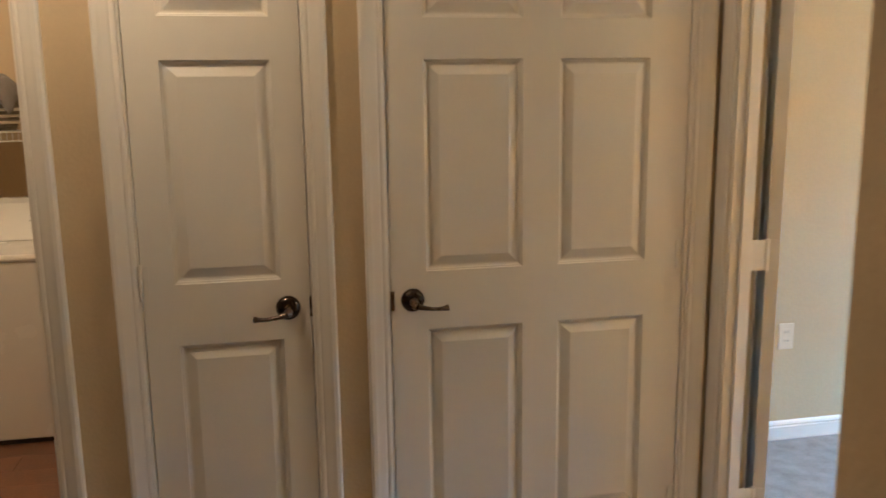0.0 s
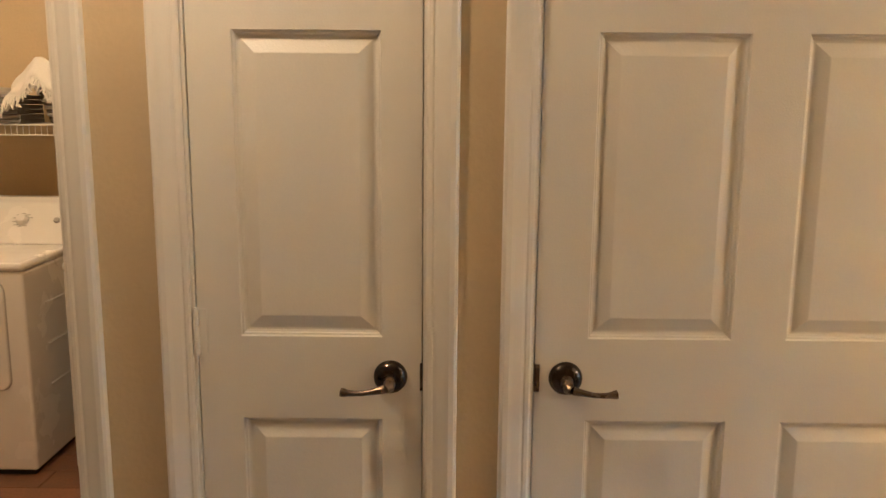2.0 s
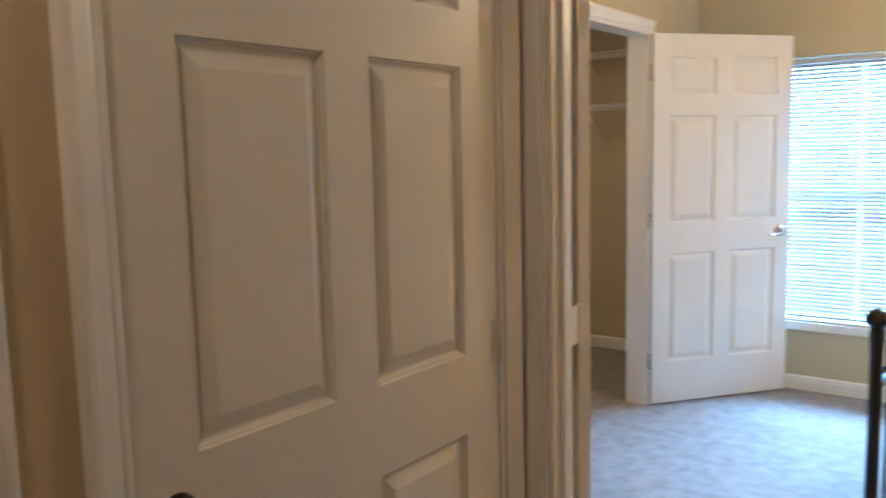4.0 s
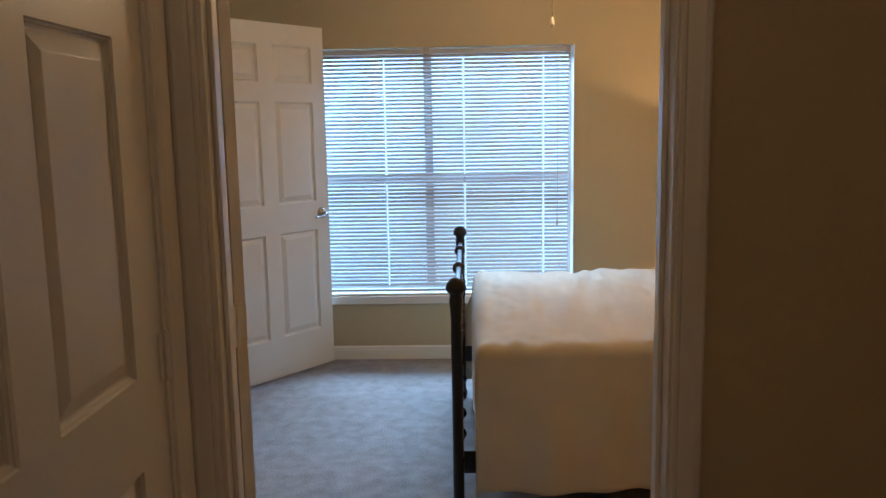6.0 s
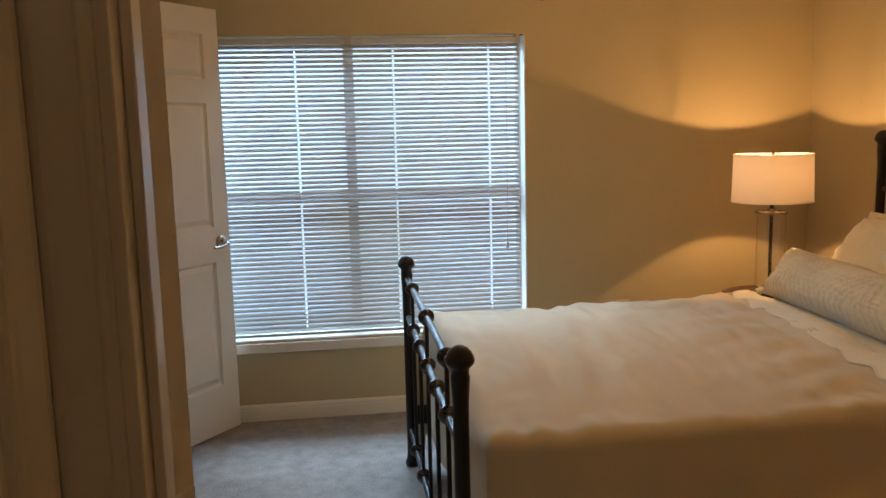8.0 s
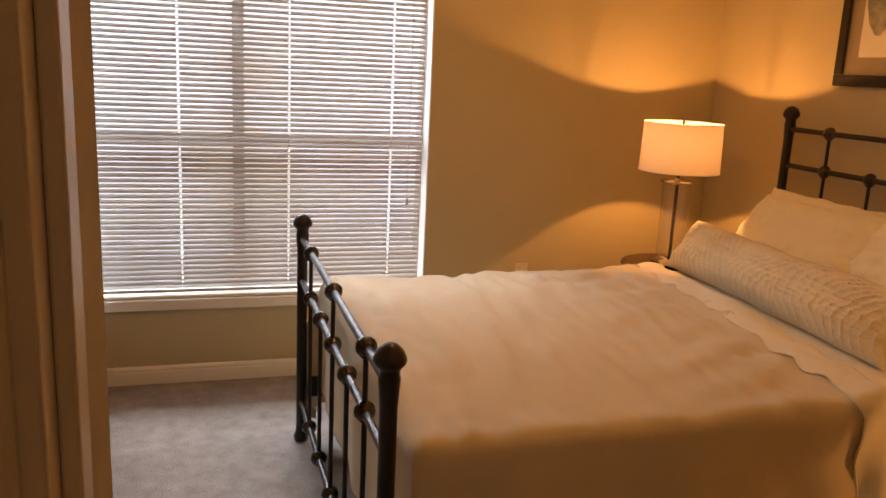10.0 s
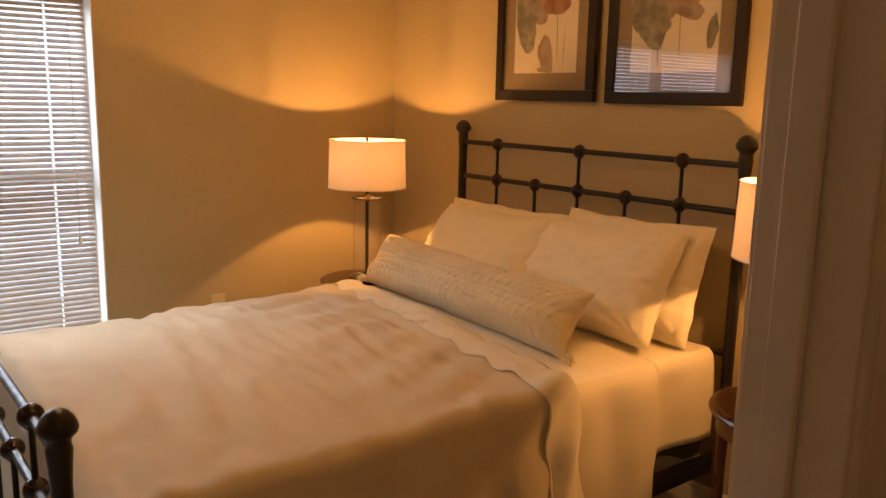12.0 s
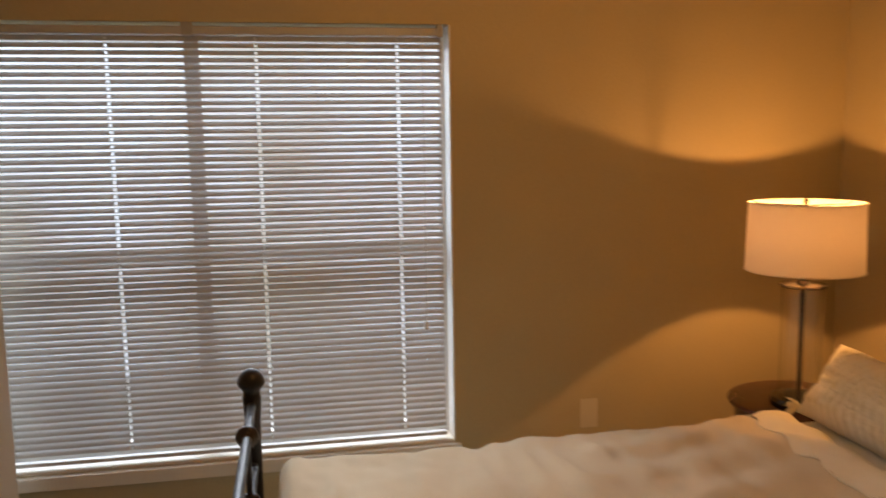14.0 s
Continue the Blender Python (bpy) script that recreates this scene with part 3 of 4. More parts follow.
# white liners added over the tan reveals, for the bright strip of daylight there
for ya, yb in ((wy0 + 0.0004, wy0 + 0.006), (wy1 - 0.006, wy1 - 0.0004)):
    part("reveal_brightener", boxes(((-0.1045, ya, wz0 + 0.0125), (-0.0005, yb, wz1 - 0.0005))), M_VINYL, win, "white liner added to brighten the sunlit window reveal")
bm = boxes(((-0.125, wy0 - 0.02, wz0 - 0.048), (-0.1002, wy1 + 0.02, wz0)), ((-0.0999, wy0 + 0.0065, wz0 + 0.0004), (-0.0005, wy1 - 0.0065, wz0 + 0.012)))
part("window_sill", bm, M_TRIM, win, "white painted sill board", bevel=0.003)

blind = thing("mini_blind", pose(EAST + 0.026, 0, 0), "white vinyl mini blind, slats tilted nearly shut", "window blind")
by0, by1 = wy0 + 0.030, wy1 - 0.022
part("headrail", boxes(((-0.016, by0, 1.880), (0.016, by1, 1.906))), M_SLAT, blind, bevel=0.002)
part("headrail_bracket", boxes(((-0.019, mid - 0.018, 1.878), (0.018, mid + 0.018, 1.9178))), M_GREYPL, blind, "small hanging bracket")
for yy in (by0 - 0.004, by1 + 0.004 - 0.02):
    part("headrail_bracket", boxes(((-0.020, yy, 1.876), (0.018, yy + 0.02, 1.9175))), M_GREYPL, blind)
part("bottom_rail", boxes(((-0.013, by0, 0.432), (0.013, by1, 0.446))), M_SLAT, blind, bevel=0.002)
PITCH, TILT = 0.0236, radians(46)
CORDS = (by0 + 0.155, by0 + 0.635, by0 + 1.115, by1 - 0.13)
slat_me = None
n_slats = int((1.872 - 0.458) / PITCH) + 1
for i in range(n_slats):
    if slat_me is None:
        bm = bmesh.new()
        cuts = sorted([by0, by1] + [h + s for h in CORDS for s in (-0.0045, 0.0045)])
        ring = []
        for y in cuts:
            row = []
            for k in range(7):
                s = (k / 6 - 0.5) * 0.0255
                crown_z = 0.0018 * (1 - (2 * s / 0.0255) ** 2)
                row.append(bm.verts.new((s * math.cos(TILT) - crown_z * math.sin(TILT), y, s * math.sin(TILT) + crown_z * math.cos(TILT))))
            ring.append(row)
        for r in range(len(cuts) - 1):
            hole = any(abs((cuts[r] + cuts[r + 1]) / 2 - h) < 0.004 for h in CORDS)
            for k in range(6):
                if not (hole and k in (1, 2, 3)):
                    bm.faces.new((ring[r][k], ring[r + 1][k], ring[r + 1][k + 1], ring[r][k + 1]))
        ob = part("slat", bm, M_SLAT, blind, smooth=True)
        slat_me = ob.data
    else:
        ob = new("slat", slat_me)
        ob.parent = blind
    ob.location = (0, 0, 1.868 - i * PITCH)
    ob.rotation_euler = (random.uniform(-0.0006, 0.0006), random.uniform(-0.02, 0.02), 0)
for yy in CORDS:
    bm = bmesh.new()
    for xx in (-0.0125, 0.0125):
        tube(bm, [(xx, yy + 0.0055, 0.446), (xx, yy + 0.0055, 1.881)], 0.0007, 5)
    part("ladder_cord", bm, M_CORD, blind)
bm = rod([(-0.022, by0 + 0.07, 1.885), (-0.023, by0 + 0.068, 1.4), (-0.022, by0 + 0.071, 0.87)], 0.0022, 6)
lathe([(0, 0.03), (0.004, 0.028), (0.008, 0.0), (0.007, -0.012), (0, -0.014)], 10, bm, Matrix.Translation((-0.022, by0 + 0.071, 0.85)))
part("lift_cord", bm, M_CORD, blind, "hanging lift cord with tassel", smooth=True)

# outside: ground, and a glowing wall in place of the distance beyond the window
M_OUT = bpy.data.materials.new("glowing_backdrop")
M_OUT.use_nodes = True
nt = M_OUT.node_tree
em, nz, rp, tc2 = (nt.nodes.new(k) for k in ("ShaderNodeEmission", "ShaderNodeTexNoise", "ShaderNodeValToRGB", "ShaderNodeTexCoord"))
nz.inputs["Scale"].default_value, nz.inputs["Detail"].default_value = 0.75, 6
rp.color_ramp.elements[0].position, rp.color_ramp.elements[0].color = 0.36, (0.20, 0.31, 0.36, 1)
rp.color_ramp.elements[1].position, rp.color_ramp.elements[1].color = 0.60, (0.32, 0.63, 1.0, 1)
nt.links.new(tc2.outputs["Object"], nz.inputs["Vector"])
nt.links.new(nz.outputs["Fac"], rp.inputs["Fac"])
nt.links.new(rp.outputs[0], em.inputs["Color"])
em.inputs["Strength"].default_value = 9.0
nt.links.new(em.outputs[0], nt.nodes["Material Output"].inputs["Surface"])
tagged(link("backdrop", boxes(((6.6, -11, -0.3), (6.7, 11, 6))), M_OUT), "glowing wall standing in for hazy daylight outside the window", "backdrop", kind="structure")
tagged(link("ground", boxes(((3.62, -400, -0.35), (800, 400, -0.15))), material("pale_paving", (0.42, 0.42, 0.40), 0.95, vary=0.3, scale=2, bump=0.5, bump_scale=30)), "pale paving outside the window", "ground", kind="structure")


# ---- bedroom: bed ----
PX0, PX1, FY, HY = 1.212, 2.713, -0.526, -2.686   # post centres
bed = thing("metal_bed", pose(0, 0, 0), "black metal bed frame with ball-topped posts and knotted rails", "bed")


def bed_post(x, y, top):
    prof = [(0.0, 0.0), (0.027, 0.0), (0.029, 0.010), (0.028, 0.022), (0.022, 0.034), (0.0200, 0.06), (0.0200, top - 0.150), (0.0215, top - 0.125), (0.0240, top - 0.090), (0.0245, top - 0.078),
            (0.0225, top - 0.074), (0.0225, top - 0.062), (0.0255, top - 0.056), (0.0345, top - 0.047), (0.0370, top - 0.038), (0.0355, top - 0.031), (0.0300, top - 0.018), (0.0200, top - 0.007), (0.010, top - 0.0015), (0, top)]
    part("post", lathe(prof, 24, m=Matrix.Translation((x, y, 0))), M_IRON, bed, smooth=True)


def knot(x, y, z, along=True):
    """A small cast collar where a spindle meets a rail."""
    m = Matrix.Translation((x, y, z)) @ pose(0, 0, 0, 0, 90)
    bm = lathe([(0.0125, -0.026), (0.017, -0.022), (0.019, -0.015), (0.0255, -0.010), (0.028, 0), (0.0255, 0.010), (0.019, 0.015), (0.017, 0.022), (0.0125, 0.026)], 16, m=m)
    lathe([(0.0, -0.028), (0.014, -0.026), (0.019, -0.01), (0.019, 0.01), (0.012, 0.022), (0, 0.024)], 14, bm, Matrix.Translation((x, y, z)))
    part("knot", bm, M_KNOT, bed, "brown cast collar", smooth=True)


def bed_end(y, z1, z2, zlow, top):
    for x in (PX0, PX1):
        bed_post(x, y, top)
    for z in (z1, z2, zlow):
        part("rail", rod([(PX0 + 0.02, y, z), (PX1 - 0.02, y, z)], 0.0115, 12), M_IRON, bed, smooth=True)
    xs = [PX0 + (PX1 - PX0) * k / 6 for k in range(1, 6)]
    for i, x in enumerate(xs):
        upper = i in (0, 2, 4)
        part("spindle", rod([(x, y, zlow), (x, y, z1 if upper else z2)], 0.0072, 10), M_IRON, bed, smooth=True)
        if upper:
            knot(x, y, z1)
        knot(x, y, z2)
        knot(x, y, zlow)


bed_end(FY, 0.830, 0.664, 0.165, 0.928)
bed_end(HY, 1.300, 1.140, 0.640, 1.402)
for x in (PX0 + 0.035, PX1 - 0.035):
    part("side_rail", boxes(((x - 0.015, HY + 0.02, 0.20), (x + 0.015, FY - 0.02, 0.24)), ((x - 0.015, HY + 0.02, 0.2401), (x - 0.011, FY - 0.02, 0.285))), M_IRON, bed, bevel=0.002)

MX0, MX1, MY0, MY1, MZ = 1.235, 2.690, -2.640, -0.600, 0.675
bs = boxes(((MX0 + 0.012, MY0 + 0.01, 0.205), (MX1 - 0.012, MY1 - 0.01, 0.40)))
tagged(link("box_spring", bs, M_DARKCLOTH, bevel=0.02), "black cloth-covered box spring under the mattress", "box spring")
tagged(link("mattress", boxes(((MX0 + 0.006, MY0 + 0.004, 0.4005), (MX1 - 0.006, MY1 - 0.004, MZ - 0.012))), M_SHEET, bevel=0.04), "thick mattress wrapped in white sheets", "mattress")


def drape(s, half, r, out):
    """Across a bed: s from the middle; gives the offset from the middle and the drop."""
    a, sg = abs(s), 1 if s >= 0 else -1
    flat = half - r
    if a <= flat:
        return s, 0.0
    t = (a - flat) / (r * math.pi / 2)
    if t <= 1:
        return sg * (flat + r * math.sin(t * math.pi / 2)), r * (1 - math.cos(t * math.pi / 2))
    d = a - flat - r * math.pi / 2
    return sg * (half + out * min(1, d / 0.3)), r + d


CXB = (MX0 + MX1) / 2
HALF = (MX1 - MX0) / 2


def fold_line(x):
    """Where the bedspread ends towards the pillows."""
    k = (x - MX0) / (MX1 - MX0)
    return -1.832 - 0.145 * k + 0.018 * wobble(x, 3.1, 0, 3.0) + 0.006 * wobble(x, 1.1, 0, 11)


def crown(x):
    """The bed's top swells towards its middle."""
    k = min(1.0, abs(x - CXB - 0.12) / HALF)
    return 0.030 * (1 - k ** 3)


def cloth_height(x, y):
    z = crown(x) + 0.014 * wobble(x, y, 0.3, 2.1) + 0.015 * wobble(x * 0.55, y * 1.9, 2.3, 4.0) + 0.009 * wobble(x * 0.5, y * 2.2, 6.3, 9.0) + 0.005 * wobble(x, y * 1.4, 9.1, 17.0)
    near = max(0.0, 1 - abs(y + 1.62) / 0.45)
    z += near * 0.013 * math.sin(36 * (x + 0.35 * y) + 3 * wobble(x, y, 5, 2.5)) * (0.5 + 0.5 * wobble(x, y, 8, 1.7))
    ridge = (y + 1.02 + 0.22 * (x - 1.3) + 0.05 * wobble(x, y, 4, 2))
    z += 0.010 * math.exp(-(ridge / 0.05) ** 2) * max(0, 1 - abs(x - 1.65) / 0.5)
    return z


def spread_point(i, j, nu=130, nv=150):
    hang, foot = 0.52, 0.44
    total = HALF + hang
    s = -total + 2 * total * i / nu
    L = (MY1 + 0.01) - fold_line(CXB)
    t = -0.0 + (L + foot) * j / nv                       # from the head end towards the foot
    ox, dx = drape(s, HALF + 0.012, 0.055, 0.035)
    x = CXB + ox
    top_end = fold_line(min(max(x, MX0), MX1))
    flat = (MY1 + 0.012) - top_end - 0.06
    tt = t * ((MY1 + 0.012) - top_end + foot) / (L + foot)
    if tt <= flat:
        y, dy = top_end + tt, 0.0
    else:
        a = (tt - flat) / (0.06 * math.pi / 2)
        if a <= 1:
            y, dy = top_end + flat + 0.06 * math.sin(a * math.pi / 2), 0.06 * (1 - math.cos(a * math.pi / 2))
        else:
            y, dy = MY1 + 0.012 + 0.008 * math.sin(14 * x), 0.06 + tt - flat - 0.06 * math.pi / 2
    z = MZ + 0.004 - max(dx, dy) - 0.35 * min(dx, dy)
    lift = max(0.0, 1 - (dx + dy) / 0.12)
    z += cloth_height(x, y) * lift
    if dx > 0.05:
        amp = min(1, (dx - 0.05) / 0.25)
        sg = 1 if s > 0 else -1
        x += sg * amp * (0.020 * math.sin(13 * y + 2.2 * wobble(x, y, 1, 1.6)) + 0.012 * math.sin(29 * y + 1.0))
    if dy > 0.05 and dx <= 0.05:
        y += -0.010 * abs(math.sin(10 * x)) * min(1, dy / 0.3)
    if dx > 0.05 and s > 0 and dy > 0.06:
        # the far corner hangs out past the post
        flare = min(1, (dx - 0.05) / 0.12) * max(0.0, 1 - abs(min(dx, dy) - 0.16) / 0.10)
        x += 0.022 * flare
        y = min(y + 0.065 * flare, FY - 0.040 + 0.065 * flare)
    else:
        y = min(y, FY - 0.036 - (0.022 if dx > 0.05 else 0))
    return (x, y, max(z, 0.07 + 0.015 * math.sin(7 * y)))


sp = link("bedspread", sheet_mesh(130, 150, spread_point), M_SPREAD, smooth=True)
md = sp.modifiers.new("thickness", 'SOLIDIFY')
md.thickness, md.offset = 0.004, -1
part("hem", tube(bmesh.new(), [spread_point(i, 0) for i in range(0, 131, 2)], 0.0045, 6), M_SPREAD, sp, "thick stitched hem", smooth=True)
tagged(sp, "taupe ribbed bedspread hanging over the sides of the bed", "bedspread")


def sheet_point(i, j, nu=90, nv=60):
    row = j / nv
    hang = 0.30 + 0.20 * min(1, max(0, (row - 0.36) / 0.03))
    total = HALF + hang
    s = -total + 2 * total * i / nu
    ox, dx = drape(s, HALF + 0.004, 0.045, 0.006)
    x = CXB + ox
    y0, y1 = MY0 + 0.01, fold_line(min(max(x, MX0), MX1)) + 0.02
    y = y0 + (y1 - y0) * j / nv
    z = MZ - 0.003 - dx
    if dx == 0:
        z += crown(x) * 0.5 - 0.004 + 0.006 * wobble(x, y, 0, 6) + 0.005 * wobble(x, y * 1.6, 2, 13)
    elif dx > 0.05:
        x += (1 if s > 0 else -1) * (0.010 * math.sin(19 * y + 2 * wobble(x, y, 0, 2)) + 0.008 * (row > 0.37) + 0.004 * wobble(y, dx, 0, 9)) * min(1, dx / 0.12)
        z += 0.012 * wobble(y, 0, 0, 4) * (dx / 0.3)
    return (x, y, z)


sh = link("bed_sheet", sheet_mesh(90, 60, sheet_point), M_SHEET, smooth=True)
sh.modifiers.new("thickness", 'SOLIDIFY').thickness = 0.002
tagged(sh, "creased white cotton sheet over the head of the mattress", "bed sheet")


def band_point(i, j, nu=140, nv=14):
    """The white turned-down edge between bedspread and pillows."""
    hang = 0.56
    total = HALF + hang
    s = -total + 2 * total * i / nu
    ox, dx = drape(s, HALF + 0.022, 0.060, 0.045)
    x = CXB + ox
    edge = fold_line(min(max(x, MX0), MX1))
    k = j / nv
    wide = 0.125 + 0.02 * wobble(x, dx, 0, 4)
    ruffle = 0.010 * math.sin(34 * s + 2 * wobble(s, 0, 0, 5)) * (1 - k)
    y = edge + 0.030 + ruffle - wide * k
    z = MZ + 0.012 - dx + 0.010 * math.sin(math.pi * k) + cloth_height(x, y) * max(0, 1 - dx / 0.1) * 0.8
    z += 0.004 * math.sin(41 * s + 5 * k) * (1 if dx == 0 else 0.3)
    if dx > 0.05:
        x += (1 if s > 0 else -1) * (0.012 * math.sin(20 * dx + 6 * k) + 0.012 * math.sin(math.pi * k)) * min(1, dx / 0.15)
        y += 0.012 * math.sin(9 * dx)
    return (x, y, max(z, 0.09))


bd = link("blanket_edge", sheet_mesh(140, 14, band_point), M_SHEET, smooth=True)
md = bd.modifiers.new("thickness", 'SOLIDIFY')
md.thickness, md.offset = 0.005, -1
part("hem", tube(bmesh.new(), [band_point(i, 0) for i in range(141)], 0.0042, 6), M_SHEET, bd, "wavy corded hem", smooth=True)
tagged(bd, "cream turned-down blanket edge with a wavy hem", "blanket")


def cushion(w, h, t, seed, nu=44, nv=32, relief=None):
    """A soft cushion, x across, z up, y thick, standing on z = 0."""
    bm = bmesh.new()
    def shape(u, v, side):
        x = w / 2 * u * (1 - 0.05 * (1 - v * v))
        z = h / 2 * v * (1 - 0.07 * (1 - u * u))
        th = t / 2 * (max(0, 1 - abs(u) ** 3.2) ** 0.55) * (max(0, 1 - abs(v) ** 2.6) ** 0.55)
        n1 = wobble(u * 1.3 + seed, v * 1.3, side, 1.6) * 0.10
        n2 = wobble(u * 2 + seed, v * 3, side * 2, 3.2) * 0.05
        crease = 0.05 * math.sin(9 * u + 5 * v + seed) * max(0, abs(u) + abs(v) - 0.75)
        y = side * th * (1 + n1 + n2 + crease)
        if relief and side > 0:
            y += relief(u, v) * min(1, th / (t * 0.2))
        return (x + 0.01 * wobble(v, seed, 0, 3), y, z + h / 2 + 0.012 * wobble(u, seed, 4, 3))
    f = [[bm.verts.new(shape(-1 + 2 * i / nu, -1 + 2 * j / nv, -1)) for j in range(nv + 1)] for i in range(nu + 1)]
    b = [[f[i][j] if i in (0, nu) or j in (0, nv) else bm.verts.new(shape(-1 + 2 * i / nu, -1 + 2 * j / nv, 1)) for j in range(nv + 1)] for i in range(nu + 1)]
    for g in (f, b):
        for i in range(nu):
            for j in range(nv):
                bm.faces.new((g[i][j], g[i + 1][j], g[i + 1][j + 1], g[i][j + 1]))
    return bm


def pillow(label, m, w, h, t, seed):
    p = thing("pillow", m, label, "pillow", "pillows against the headboard")
    def rumple(u, v):
        edge = max(0, max(abs(u), abs(v)) - 0.35)
        ang = math.atan2(v - (0.9 if v > 0 else -0.9), u - (0.9 if u > 0 else -0.9))
        fan = 0.007 * edge * math.sin(11 * ang + 4 * wobble(u + seed, v, 0, 1.5))
        return fan + 0.010 * wobble(u * 1.6 + seed, v * 1.2, 1.0, 1.8) + 0.006 * wobble(u * 2.6, v * 1.2 + seed, 3.0, 4.0)
    part("pillowcase", cushion(w, h, t, seed, 72, 52, rumple), M_PILLOW, p, smooth=True)
    rim = []
    for k in range(60):
        a = 2 * math.pi * k / 60
        u, v = math.cos(a), math.sin(a)
        s = 1 / max(abs(u), abs(v))
        u, v = u * s, v * s
        rim.append((w / 2 * u * (1 - 0.05 * (1 - v * v)) + 0.01 * wobble(v, seed, 0, 3), 0, h / 2 * v * (1 - 0.07 * (1 - u * u)) + h / 2 + 0.012 * wobble(u, seed, 4, 3)))
    part("seam", tube(bmesh.new(), rim + rim[:1], 0.0025, 5), M_PILLOW, p)
    return p


pillow("cream pillow standing behind another against the headboard", pose(2.31, -2.515, MZ + 0.000, 17, 0, 2), 0.72, 0.385, 0.16, 3.0)
pillow("cream pillow standing behind another against the headboard", pose(1.605, -2.510, MZ - 0.004, 17, 1, -2), 0.70, 0.43, 0.16, 9.0)
pillow("plump cream pillow leaning on the one behind it", pose(2.275, -2.300, MZ - 0.002, 39, 1, 2), 0.72, 0.45, 0.19, 5.0)
pillow("plump cream pillow leaning on the one behind it", pose(1.700, -2.375, MZ - 0.002, 30, 3, -3), 0.79, 0.43, 0.19, 14.0)


def tufts(u, v):
    """Raised tufted lines in blocks of different direction, as on the long cushion."""
    x = u * 0.66
    blocks = ((-0.70, -0.40, 0.55, 0.038), (-0.40, -0.16, 0.10, 0.046), (-0.16, 0.12, 0.95, 0.042), (0.12, 0.36, -0.70, 0.041), (0.36, 0.70, 0.45, 0.040))
    for a, b, lean, pitch in blocks:
        if a <= x < b:
            q = (x + lean * v * 0.13 + 0.05 * v * v * (1 if lean > 0 else -1)) / pitch
            return 0.0090 * max(0, math.cos(2 * math.pi * (q + 0.18 * wobble(u * 5, v * 3, 2, 2)))) ** 2 * (0.6 + 0.6 * wobble(u * 4, v * 2, 7, 2)) + 0.003 * wobble(u * 9, v * 9, 0, 4)
    return 0


bol = thing("bolster_cushion", pose(2.06, -2.095, MZ + 0.010, 34, 0, -2.9), "long beige tufted cushion with corner tassels", "cushion")
part("cover", cushion(1.31, 0.245, 0.235, 21.0, 240, 44, tufts), M_TUFT, bol, smooth=True)
for sx in (-1, 1):
    for zz in (0.020,):
        bm = bmesh.new()
        for k in range(26):
            a = random.uniform(-0.9, 0.9)
            e = random.uniform(-0.9, 0.9)
            L = random.uniform(0.025, 0.045)
            p0 = Vector((sx * 0.660, 0, zz))
            d = Vector((sx * math.cos(a), 0.6 * e, 0.7 * math.sin(a) - 0.3)).normalized()
            tube(bm, [p0, p0 + d * L * 0.6, p0 + d * L + Vector((0, 0, -0.008))], [0.004, 0.0045, 0.002], 5)
        part("tassel", bm, M_TUFT, bol, "fluffy beige tassel")


# ---- bedroom: bedside tables and lamps ----
def bedside_table(x, y, h=1.0):
    t = thing("bedside_table", pose(x, y, 0) @ Matrix.Diagonal((1, 1, h, 1)), "round dark cherry bedside table on slim legs", "side table", "bedside tables")
    part("tabletop", lathe([(0, 0.592), (0.222, 0.592), (0.234, 0.597), (0.238, 0.605), (0.234, 0.613), (0.225, 0.616), (0, 0.616)], 40), M_WOOD, t, smooth=True)
    part("apron", lathe([(0.205, 0.535), (0.212, 0.535), (0.212, 0.5915), (0.205, 0.5915)], 40), M_WOOD, t, smooth=True)
    for k in range(4):
        a = math.pi / 4 + k * math.pi / 2
        c, s = math.cos(a), math.sin(a)
        part("leg", rod([(c * 0.192, s * 0.192, 0.59), (c * 0.192, s * 0.192, 0.52), (c * 0.205, s * 0.205, 0.0)], [0.019, 0.018, 0.012], 10), M_WOOD, t, smooth=True)
    part("shelf", lathe([(0, 0.17), (0.175, 0.17), (0.18, 0.178), (0.175, 0.186), (0, 0.186)], 36), M_WOOD, t, smooth=True)


